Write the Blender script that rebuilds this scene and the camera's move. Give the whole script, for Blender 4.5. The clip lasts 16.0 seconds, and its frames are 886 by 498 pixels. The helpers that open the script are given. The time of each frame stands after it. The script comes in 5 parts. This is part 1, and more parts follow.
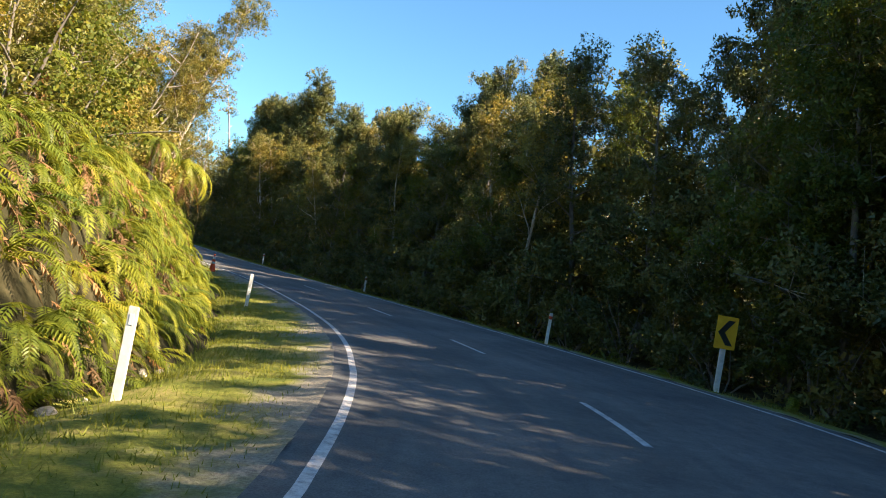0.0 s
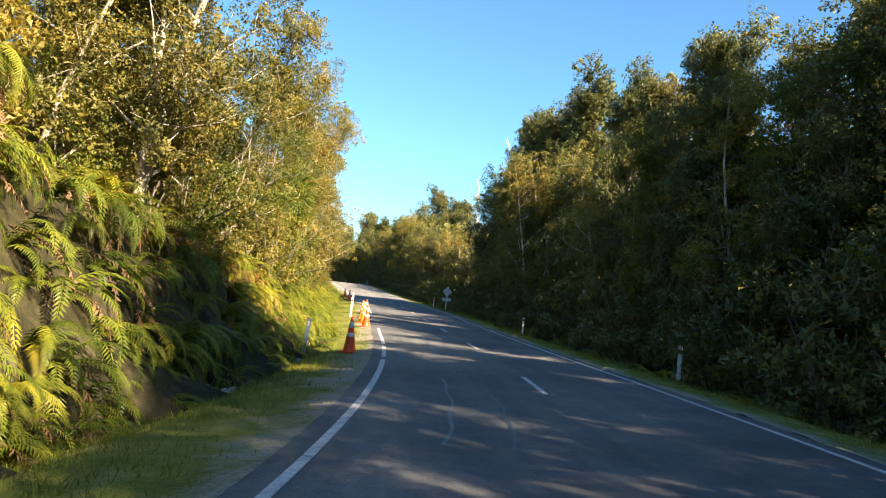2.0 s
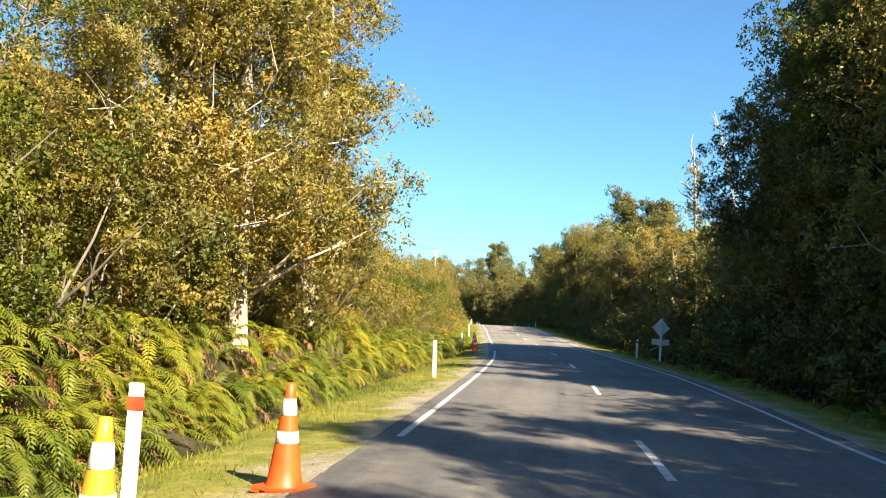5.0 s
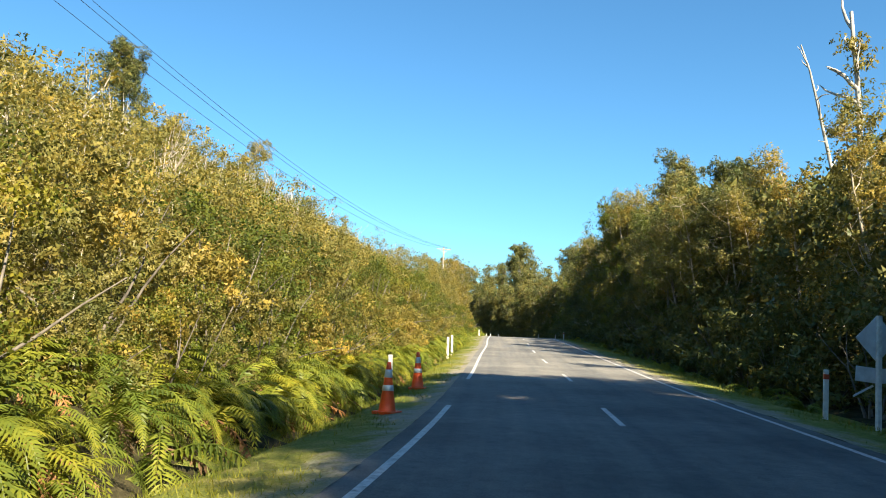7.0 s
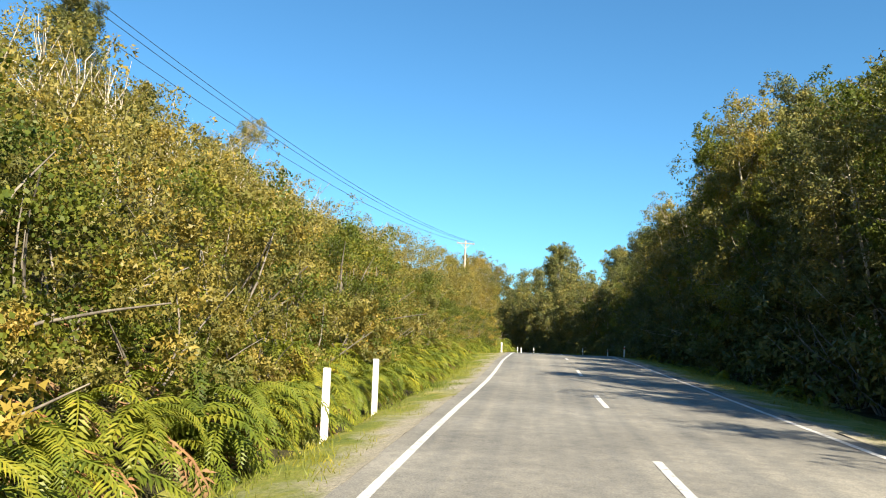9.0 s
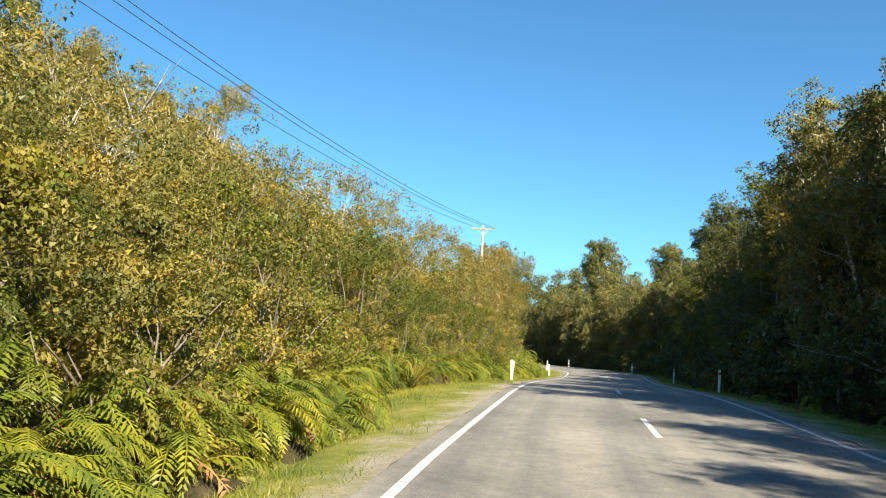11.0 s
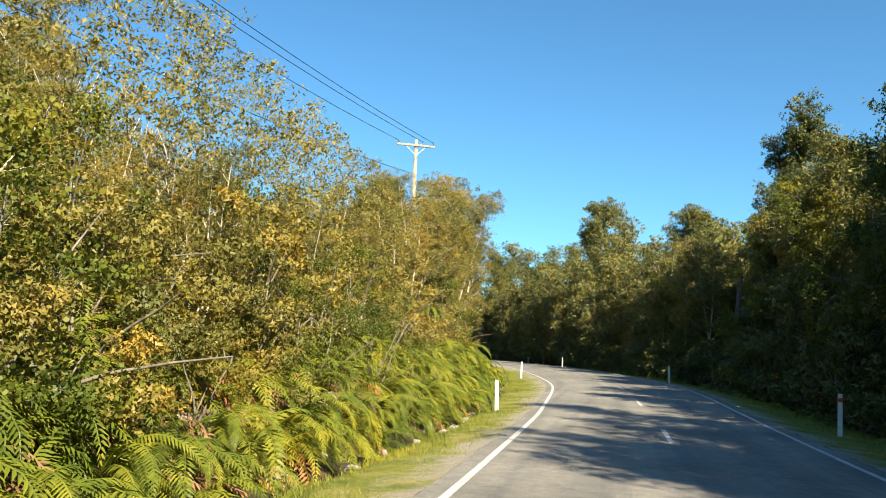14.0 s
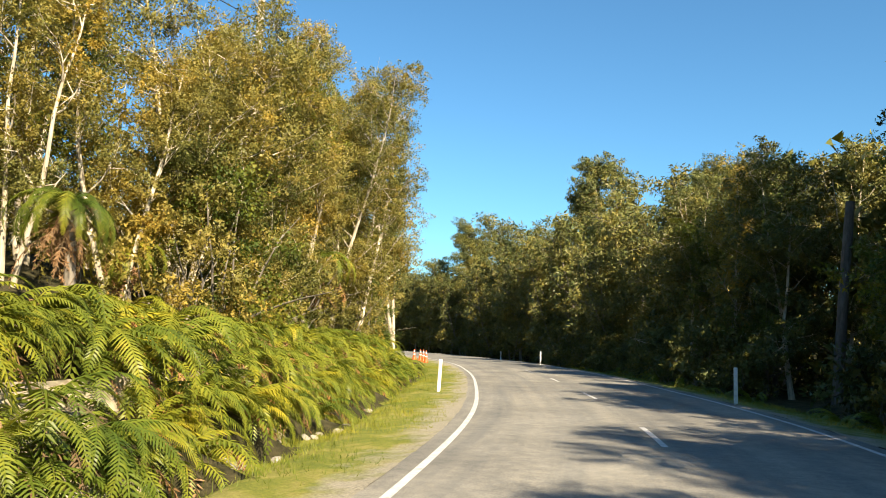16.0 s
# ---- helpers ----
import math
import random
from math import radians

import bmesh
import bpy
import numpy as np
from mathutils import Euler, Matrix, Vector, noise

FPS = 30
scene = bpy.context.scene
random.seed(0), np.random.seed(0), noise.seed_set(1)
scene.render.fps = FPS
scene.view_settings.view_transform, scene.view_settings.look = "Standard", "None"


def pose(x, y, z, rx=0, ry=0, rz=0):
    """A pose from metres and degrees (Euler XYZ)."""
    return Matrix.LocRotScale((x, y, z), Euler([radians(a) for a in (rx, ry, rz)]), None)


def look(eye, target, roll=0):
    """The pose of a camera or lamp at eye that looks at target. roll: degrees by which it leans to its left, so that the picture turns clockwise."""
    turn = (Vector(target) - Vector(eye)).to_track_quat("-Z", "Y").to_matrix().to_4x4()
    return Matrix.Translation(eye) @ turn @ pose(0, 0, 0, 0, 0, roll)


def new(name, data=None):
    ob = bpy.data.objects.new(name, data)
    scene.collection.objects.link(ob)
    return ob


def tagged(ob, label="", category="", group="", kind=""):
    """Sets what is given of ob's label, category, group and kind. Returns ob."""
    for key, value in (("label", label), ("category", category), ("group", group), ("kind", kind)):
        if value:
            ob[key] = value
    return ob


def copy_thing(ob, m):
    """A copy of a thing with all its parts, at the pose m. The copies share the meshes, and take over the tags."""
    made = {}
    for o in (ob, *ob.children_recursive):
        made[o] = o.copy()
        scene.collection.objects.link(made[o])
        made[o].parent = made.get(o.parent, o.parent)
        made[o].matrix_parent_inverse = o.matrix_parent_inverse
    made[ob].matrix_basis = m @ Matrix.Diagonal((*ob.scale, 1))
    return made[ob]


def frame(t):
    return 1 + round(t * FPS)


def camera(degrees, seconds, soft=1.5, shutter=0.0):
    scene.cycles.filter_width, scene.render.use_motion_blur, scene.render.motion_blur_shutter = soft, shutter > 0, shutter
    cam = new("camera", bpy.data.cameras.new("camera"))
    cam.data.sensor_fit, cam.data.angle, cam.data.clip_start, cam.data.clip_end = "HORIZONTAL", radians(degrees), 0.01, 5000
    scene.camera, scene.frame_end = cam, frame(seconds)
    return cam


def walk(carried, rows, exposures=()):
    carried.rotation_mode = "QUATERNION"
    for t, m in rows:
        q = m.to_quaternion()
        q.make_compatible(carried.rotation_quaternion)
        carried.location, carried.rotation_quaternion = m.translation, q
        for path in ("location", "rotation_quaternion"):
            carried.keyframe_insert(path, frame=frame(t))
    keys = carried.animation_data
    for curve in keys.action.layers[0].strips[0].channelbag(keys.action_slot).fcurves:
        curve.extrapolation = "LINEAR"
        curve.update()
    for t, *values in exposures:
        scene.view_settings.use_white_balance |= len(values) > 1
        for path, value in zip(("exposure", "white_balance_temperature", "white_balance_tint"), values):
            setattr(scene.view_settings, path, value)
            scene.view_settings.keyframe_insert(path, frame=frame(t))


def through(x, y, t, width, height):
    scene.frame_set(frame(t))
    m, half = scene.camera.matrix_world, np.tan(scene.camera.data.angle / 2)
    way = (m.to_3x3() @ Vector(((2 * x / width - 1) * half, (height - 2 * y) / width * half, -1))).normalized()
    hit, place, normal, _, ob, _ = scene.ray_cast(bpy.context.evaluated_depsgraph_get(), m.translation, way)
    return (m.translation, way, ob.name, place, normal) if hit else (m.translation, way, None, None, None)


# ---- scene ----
cam = camera(58.33, 16.0, 1.0)
# seconds, x, y, z, yaw, pitch, lean
ROWS = [
    (0.0, 0.000, 0.000, 1.400, 0.10, 1.34, 9.91),
    (0.5, 0.370, 5.655, 1.240, 6.16, 1.63, 9.27),
    (1.0, 0.270, 11.262, 1.174, 12.22, 2.37, 7.62),
    (1.5, -0.575, 17.134, 1.039, 17.90, 2.74, 6.85),
    (2.0, -1.882, 22.901, 0.919, 22.89, 3.14, 5.98),
    (2.5, -3.572, 28.423, 0.840, 27.34, 3.47, 5.88),
    (3.0, -5.904, 34.158, 0.824, 30.84, 4.01, 5.34),
    (3.5, -8.485, 40.008, 0.755, 33.21, 4.45, 3.92),
    (4.0, -11.164, 45.332, 0.729, 34.05, 5.15, 3.14),
    (4.5, -13.777, 50.299, 0.723, 35.12, 5.22, 3.00),
    (5.0, -16.441, 55.094, 0.708, 36.13, 5.45, 2.54),
    (5.2, -17.572, 57.015, 0.652, 36.40, 5.58, 2.61),
    (7.3, -31.018, 81.073, 0.799, 38.42, 6.39, 1.83),
    (7.5, -32.359, 83.228, 0.806, 38.58, 6.49, 1.64),
    (8.0, -35.694, 88.583, 0.854, 39.17, 6.68, 1.66),
    (8.5, -39.202, 93.801, 0.956, 40.01, 6.80, 2.03),
    (8.7, -40.592, 95.882, 1.010, 40.41, 6.89, 2.14),
    (10.8, -54.136, 116.290, 1.713, 43.35, 7.46, 3.09),
    (11.0, -55.445, 118.207, 1.769, 43.64, 7.42, 3.14),
    (11.5, -58.708, 123.019, 1.974, 43.84, 7.48, 3.02),
    (12.0, -61.972, 127.852, 2.161, 43.96, 7.49, 3.21),
    (12.5, -65.177, 132.760, 2.331, 43.92, 7.53, 2.98),
    (13.0, -68.483, 137.647, 2.389, 43.88, 7.46, 2.95),
    (13.5, -71.723, 142.779, 2.356, 43.85, 7.36, 2.45),
    (14.0, -75.007, 147.898, 2.200, 43.50, 7.03, 2.51),
    (14.5, -78.333, 153.134, 2.068, 43.15, 6.60, 2.61),
    (15.0, -81.549, 158.328, 2.012, 43.13, 6.65, 2.66),
    (15.5, -84.788, 163.511, 1.988, 43.06, 6.55, 2.63),
    (16.0, -87.972, 168.603, 2.048, 43.05, 6.68, 2.41),
]
walk(cam, [(t, pose(x, y, z, 90 + pitch, 0, yaw) @ pose(0, 0, 0, 0, 0, lean)) for t, x, y, z, yaw, pitch, lean in ROWS],
     [(0.0, 2.1, 6600, 18), (2.0, 2.15, 6600, 18), (4.3, 2.1, 6600, 18), (5.0, 1.98, 6550, 17), (6.2, 1.84, 6350, 13), (7.5, 1.68, 6100, 10), (10.0, 1.62, 6050, 10), (13.5, 1.63, 6150, 10), (16.0, 1.66, 6500, 11)])

# ---- light ----
SUN_YAW, SUN_UP = 110.0, 35.5
world = bpy.data.worlds.new("world")
scene.world = world
world.use_nodes = True
sky = world.node_tree.nodes.new("ShaderNodeTexSky")
sky.sky_type, sky.sun_disc = "NISHITA", False
sky.sun_elevation, sky.sun_rotation = radians(SUN_UP), radians(SUN_YAW)
sky.air_density, sky.dust_density, sky.ozone_density = 1.0, 0.4, 1.0
back = world.node_tree.nodes["Background"]
back.inputs["Strength"].default_value = 0.05
tint = world.node_tree.nodes.new("ShaderNodeMix")
tint.data_type, tint.blend_type = "RGBA", "MULTIPLY"
tint.inputs[0].default_value, tint.inputs[7].default_value = 1.0, (0.56, 1.0, 1.18, 1)
world.node_tree.links.new(sky.outputs[0], tint.inputs[6])
world.node_tree.links.new(tint.outputs[2], back.inputs["Color"])
sun = new("sun", bpy.data.lights.new("sun", "SUN"))
sun.data.energy, sun.data.angle, sun.data.color = 5.0, radians(0.53), (1.0, 0.85, 0.6)
toward = Vector((math.sin(radians(SUN_YAW)) * math.cos(radians(SUN_UP)), math.cos(radians(SUN_YAW)) * math.cos(radians(SUN_UP)), math.sin(radians(SUN_UP))))
sun.matrix_world = look(toward * 200, (0, 0, 0))

# ---- materials ----
def material(name):
    m = bpy.data.materials.new(name)
    m.use_nodes = True
    nt = m.node_tree
    return m, nt, nt.nodes["Principled BSDF"]


def node(nt, kind, **values):
    n = nt.nodes.new(kind)
    for key, value in values.items():
        n.inputs[key.replace("_", " ")].default_value = value
    return n


def ramp(nt, source, stops):
    r = nt.nodes.new("ShaderNodeValToRGB")
    els = r.color_ramp.elements
    while len(els) < len(stops):
        els.new(0.5)
    for e, (p, c) in zip(els, stops):
        e.position, e.color = p, (*c, 1)
    nt.links.new(source, r.inputs[0])
    return r


def noise_tex(nt, scale, detail=4.0, rough=0.55, vector=None):
    n = node(nt, "ShaderNodeTexNoise", Scale=scale, Detail=detail, Roughness=rough)
    if vector is None:
        vector = nt.nodes.new("ShaderNodeTexCoord").outputs["Object"]
    nt.links.new(vector, n.inputs["Vector"])
    return n


def mixed(nt, fac, a, b, mode="MIX"):
    m = nt.nodes.new("ShaderNodeMix")
    m.data_type, m.blend_type = "RGBA", mode
    for sock, v in ((m.inputs[0], fac), (m.inputs[6], a), (m.inputs[7], b)):
        if isinstance(v, (int, float)):
            sock.default_value = v
        elif isinstance(v, tuple):
            sock.default_value = (*v, 1)
        else:
            nt.links.new(v, sock)
    return m.outputs[2]


def bumped(nt, bsdf, height, strength, distance):
    b = node(nt, "ShaderNodeBump", Strength=strength, Distance=distance)
    nt.links.new(height, b.inputs["Height"])
    nt.links.new(b.outputs[0], bsdf.inputs["Normal"])


def leaf_material(name, stops, through=0.35, rough=0.45, patch=0.6):
    """Leaves: each leaf its own tone, each plant its own cast, light passing through."""
    m, nt, bsdf = material(name)
    geo = nt.nodes.new("ShaderNodeNewGeometry")
    info = nt.nodes.new("ShaderNodeObjectInfo")
    add = nt.nodes.new("ShaderNodeMath")
    add.operation = "MULTIPLY_ADD"
    add.inputs[1].default_value = 0.26
    half = nt.nodes.new("ShaderNodeMath")
    half.operation = "MULTIPLY"
    half.inputs[1].default_value = 0.4
    nt.links.new(info.outputs["Random"], half.inputs[0])
    nt.links.new(geo.outputs["Random Per Island"], add.inputs[0])
    nt.links.new(half.outputs[0], add.inputs[2])
    lift = nt.nodes.new("ShaderNodeMath")
    lift.operation = "MULTIPLY_ADD"
    lift.inputs[1].default_value = 0.9
    tufts = noise_tex(nt, 2.3, 3.0, vector=geo.outputs["Position"])
    spread = nt.nodes.new("ShaderNodeMath")
    spread.operation = "MULTIPLY_ADD"
    spread.inputs[1].default_value, spread.inputs[2].default_value = 1.3, -0.5
    nt.links.new(tufts.outputs[0], spread.inputs[0])
    nt.links.new(add.outputs[0], lift.inputs[0])
    nt.links.new(spread.outputs[0], lift.inputs[2])
    r = ramp(nt, lift.outputs[0], stops)
    clumps = noise_tex(nt, patch, 2.0, vector=geo.outputs["Position"])
    tone = ramp(nt, clumps.outputs[0], [(0.28, (0.46, 0.6, 0.66)), (0.5, (1.0, 1.0, 1.0)), (0.72, (1.55, 1.26, 0.86))])
    col = mixed(nt, 1.0, r.outputs[0], tone.outputs[0], "MULTIPLY")
    nt.links.new(col, bsdf.inputs["Base Color"])
    bsdf.inputs["Roughness"].default_value = rough
    bsdf.inputs["Specular IOR Level"].default_value = 0.22
    tr = nt.nodes.new("ShaderNodeBsdfTranslucent")
    warm = mixed(nt, 1.0, col, (1.15, 1.1, 0.55), "MULTIPLY")
    nt.links.new(warm, tr.inputs["Color"])
    mix = node(nt, "ShaderNodeMixShader", Fac=through)
    nt.links.new(bsdf.outputs[0], mix.inputs[1])
    nt.links.new(tr.outputs[0], mix.inputs[2])
    nt.links.new(mix.outputs[0], nt.nodes["Material Output"].inputs["Surface"])
    return m


LEAF_OLIVE = leaf_material("olive_leaf", [(0.0, (0.09, 0.094, 0.024)), (0.35, (0.182, 0.165, 0.04)), (0.7, (0.28, 0.237, 0.062)), (0.95, (0.38, 0.295, 0.11))])
LEAF_GREEN = leaf_material("green_leaf", [(0.0, (0.046, 0.07, 0.014)), (0.4, (0.105, 0.132, 0.02)), (0.8, (0.21, 0.205, 0.03)), (1.0, (0.33, 0.26, 0.05))], rough=0.5)
LEAF_DARK = leaf_material("dark_leaf", [(0.0, (0.048, 0.062, 0.022)), (0.5, (0.125, 0.132, 0.036)), (0.9, (0.24, 0.208, 0.07)), (1.0, (0.33, 0.265, 0.11))], through=0.18)
LEAF_FERN = leaf_material("fern_leaf", [(0.0, (0.05, 0.075, 0.013)), (0.4, (0.15, 0.185, 0.023)), (0.8, (0.31, 0.305, 0.035)), (1.0, (0.47, 0.36, 0.065))], through=0.4, rough=0.4)
LEAF_BROWN = leaf_material("dead_frond", [(0.0, (0.13, 0.075, 0.035)), (0.5, (0.24, 0.135, 0.065)), (1.0, (0.36, 0.24, 0.14))], through=0.2, rough=0.8)
LEAF_STRAW = leaf_material("straw_leaf", [(0.0, (0.12, 0.14, 0.025)), (0.5, (0.25, 0.24, 0.045)), (1.0, (0.38, 0.33, 0.1))], through=0.3, rough=0.5)
LEAF_FLAX = leaf_material("strap_leaf", [(0.0, (0.06, 0.1, 0.015)), (0.5, (0.14, 0.19, 0.025)), (1.0, (0.3, 0.3, 0.06))], through=0.25, rough=0.28)
LEAF_GRASS = leaf_material("grass_blade", [(0.0, (0.1, 0.13, 0.02)), (0.45, (0.19, 0.21, 0.03)), (0.75, (0.31, 0.27, 0.06)), (1.0, (0.45, 0.35, 0.14))], through=0.3, rough=0.5, patch=0.35)


def bark_material(name, dark, pale, scale):
    m, nt, bsdf = material(name)
    co = nt.nodes.new("ShaderNodeTexCoord").outputs["Object"]
    stretch = node(nt, "ShaderNodeMapping", Scale=(1, 1, 0.2))
    nt.links.new(co, stretch.inputs[0])
    n = noise_tex(nt, scale, 6.0, 0.65, stretch.outputs[0])
    r = ramp(nt, n.outputs[0], [(0.3, dark), (0.65, pale)])
    nt.links.new(r.outputs[0], bsdf.inputs["Base Color"])
    bsdf.inputs["Roughness"].default_value = 0.85
    bumped(nt, bsdf, n.outputs[0], 0.6, 0.02)
    return m


BARK_PALE = bark_material("pale_bark", (0.2, 0.155, 0.105), (0.6, 0.53, 0.41), 9.0)
BARK_GREY = bark_material("grey_bark", (0.06, 0.05, 0.04), (0.24, 0.21, 0.17), 7.0)
BARK_DEAD = bark_material("dead_wood", (0.2, 0.18, 0.15), (0.5, 0.46, 0.4), 6.0)
WOOD_POLE = bark_material("weathered_pole", (0.16, 0.13, 0.1), (0.42, 0.36, 0.28), 12.0)
WOOD_DARK = bark_material("dark_pole", (0.05, 0.045, 0.04), (0.13, 0.115, 0.1), 12.0)


def plain_material(name, a, b, scale, rough=0.5, metal=0.0, relief=0.1):
    m, nt, bsdf = material(name)
    n = noise_tex(nt, scale, 6.0, 0.65)
    r = ramp(nt, n.outputs[0], [(0.35, a), (0.65, b)])
    nt.links.new(r.outputs[0], bsdf.inputs["Base Color"])
    bsdf.inputs["Roughness"].default_value, bsdf.inputs["Metallic"].default_value = rough, metal
    if relief:
        bumped(nt, bsdf, n.outputs[0], relief, 0.01)
    return m


WHITE_POST = plain_material("white_post_paint", (0.55, 0.54, 0.5), (0.8, 0.79, 0.75), 7.0, 0.45)
GREY_POST = plain_material("grey_post_paint", (0.22, 0.28, 0.28), (0.4, 0.45, 0.44), 7.0, 0.6)
RED_BAND = plain_material("red_reflector", (0.42, 0.05, 0.02), (0.6, 0.09, 0.03), 9.0, 0.35)
ORANGE = plain_material("orange_cone_plastic", (0.72, 0.075, 0.012), (0.88, 0.11, 0.016), 5.0, 0.45)
AMBER = plain_material("amber_cone_plastic", (0.85, 0.24, 0.02), (0.95, 0.33, 0.03), 5.0, 0.45)
CONE_BAND = plain_material("grey_white_band", (0.38, 0.4, 0.42), (0.75, 0.75, 0.73), 4.0, 0.4)
SIGN_YELLOW = plain_material("yellow_sign_face", (0.8, 0.42, 0.02), (0.9, 0.5, 0.03), 6.0, 0.4)
SIGN_BLACK = plain_material("black_sign_paint", (0.012, 0.012, 0.012), (0.025, 0.025, 0.025), 8.0, 0.45)
SIGN_BACK = plain_material("grey_sign_back", (0.55, 0.56, 0.57), (0.75, 0.76, 0.77), 3.0, 0.5, 0.0)
CERAMIC = plain_material("brown_insulator", (0.1, 0.07, 0.05), (0.16, 0.11, 0.08), 9.0, 0.3)
WIRE = plain_material("wire", (0.03, 0.03, 0.03), (0.06, 0.06, 0.06), 5.0, 0.5, 0.5, 0)
STONE = plain_material("grey_stone", (0.16, 0.14, 0.12), (0.38, 0.35, 0.3), 5.0, 0.9, 0, 0.5)


def asphalt():
    m, nt, bsdf = material("worn_chip_seal")
    co = nt.nodes.new("ShaderNodeTexCoord").outputs["Object"]
    uv = nt.nodes.new("ShaderNodeUVMap").outputs[0]
    big = noise_tex(nt, 0.35, 5.0, 0.6, co)
    chips = noise_tex(nt, 55.0, 2.0, 0.6, co)
    along = node(nt, "ShaderNodeMapping", Scale=(0.05, 1.6, 1.0))
    nt.links.new(uv, along.inputs[0])
    tracks = noise_tex(nt, 1.0, 4.0, 0.6, along.outputs[0])
    # darker tones up to 104 m along the road, lighter ones from 112 m
    darker = ramp(nt, big.outputs[0], [(0.3, (0.082, 0.082, 0.083)), (0.7, (0.162, 0.16, 0.156))])
    lighter = ramp(nt, big.outputs[0], [(0.3, (0.135, 0.13, 0.121)), (0.7, (0.25, 0.238, 0.215))])
    split = nt.nodes.new("ShaderNodeSeparateXYZ")
    nt.links.new(uv, split.inputs[0])
    change = nt.nodes.new("ShaderNodeMapRange")
    change.inputs["From Min"].default_value, change.inputs["From Max"].default_value = 104.0, 112.0
    nt.links.new(split.outputs["X"], change.inputs[0])
    a = mixed(nt, change.outputs[0], darker.outputs[0], lighter.outputs[0])
    b = ramp(nt, tracks.outputs[0], [(0.32, (0.72, 0.74, 0.78)), (0.62, (1.12, 1.1, 1.06))])
    c = ramp(nt, chips.outputs[0], [(0.3, (0.7, 0.7, 0.7)), (0.7, (1.25, 1.25, 1.22))])
    patchy = noise_tex(nt, 4.5, 8.0, 0.75, co)
    d = ramp(nt, patchy.outputs[0], [(0.32, (0.74, 0.75, 0.77)), (0.52, (1.0, 1.0, 1.0)), (0.7, (1.2, 1.19, 1.15))])
    col = mixed(nt, 1.0, mixed(nt, 1.0, a, b.outputs[0], "MULTIPLY"), c.outputs[0], "MULTIPLY")
    col = mixed(nt, 1.0, col, d.outputs[0], "MULTIPLY")
    nt.links.new(col, bsdf.inputs["Base Color"])
    bsdf.inputs["Roughness"].default_value = 0.82
    bsdf.inputs["Specular IOR Level"].default_value = 0.3
    bumped(nt, bsdf, chips.outputs[0], 0.5, 0.008)
    return m


def worn_paint():
    m, nt, bsdf = material("worn_road_paint")
    n = noise_tex(nt, 9.0, 9.0, 0.78)
    r = ramp(nt, n.outputs[0], [(0.34, (0.17, 0.17, 0.165)), (0.46, (0.42, 0.41, 0.4)), (0.58, (0.58, 0.57, 0.55)), (0.78, (0.68, 0.67, 0.64))])
    nt.links.new(r.outputs[0], bsdf.inputs["Base Color"])
    bsdf.inputs["Roughness"].default_value = 0.7
    return m


def verge_material():
    """Loose gravel at the seal's edge, giving way to short grass and straw. The second UV axis runs away from the seal, in metres."""
    m, nt, bsdf = material("gravel_and_grass")
    geo = nt.nodes.new("ShaderNodeNewGeometry").outputs["Position"]
    uv = nt.nodes.new("ShaderNodeUVMap").outputs[0]
    sep = nt.nodes.new("ShaderNodeSeparateXYZ")
    nt.links.new(uv, sep.inputs[0])
    wob = noise_tex(nt, 0.8, 5.0, 0.65, geo)
    edge = nt.nodes.new("ShaderNodeMath")
    edge.operation = "MULTIPLY_ADD"
    edge.inputs[1].default_value, edge.inputs[2].default_value = 3.2, -1.35
    nt.links.new(wob.outputs[0], edge.inputs[0])
    total = nt.nodes.new("ShaderNodeMath")
    nt.links.new(edge.outputs[0], total.inputs[0])
    nt.links.new(sep.outputs["Y"], total.inputs[1])
    fac = nt.nodes.new("ShaderNodeMapRange")
    fac.inputs["From Min"].default_value, fac.inputs["From Max"].default_value = 0.35, 1.0
    nt.links.new(total.outputs[0], fac.inputs[0])
    stones = noise_tex(nt, 26.0, 4.0, 0.7, geo)
    gravel = ramp(nt, stones.outputs[0], [(0.3, (0.17, 0.155, 0.125)), (0.7, (0.4, 0.36, 0.28))])
    patch = noise_tex(nt, 1.3, 6.0, 0.7, geo)
    grass = ramp(nt, patch.outputs[0], [(0.3, (0.09, 0.12, 0.022)), (0.5, (0.18, 0.19, 0.035)), (0.72, (0.33, 0.27, 0.1))])
    fine = ramp(nt, stones.outputs[0], [(0.3, (0.65, 0.65, 0.65)), (0.7, (1.2, 1.2, 1.2))])
    col = mixed(nt, fac.outputs[0], gravel.outputs[0], mixed(nt, 1.0, grass.outputs[0], fine.outputs[0], "MULTIPLY"))
    nt.links.new(col, bsdf.inputs["Base Color"])
    bsdf.inputs["Roughness"].default_value = 0.95
    bsdf.inputs["Specular IOR Level"].default_value = 0.15
    bumped(nt, bsdf, stones.outputs[0], 0.8, 0.03)
    return m


def forest_floor():
    m, nt, bsdf = material("forest_floor")
    geo = nt.nodes.new("ShaderNodeNewGeometry").outputs["Position"]
    n = noise_tex(nt, 2.2, 9.0, 0.72, geo)
    r = ramp(nt, n.outputs[0], [(0.3, (0.02, 0.02, 0.012)), (0.48, (0.045, 0.042, 0.02)), (0.6, (0.08, 0.068, 0.035)), (0.75, (0.15, 0.125, 0.075))])
    nt.links.new(r.outputs[0], bsdf.inputs["Base Color"])
    bsdf.inputs["Roughness"].default_value = 0.95
    bsdf.inputs["Specular IOR Level"].default_value = 0.1
    bumped(nt, bsdf, n.outputs[0], 0.8, 0.15)
    return m


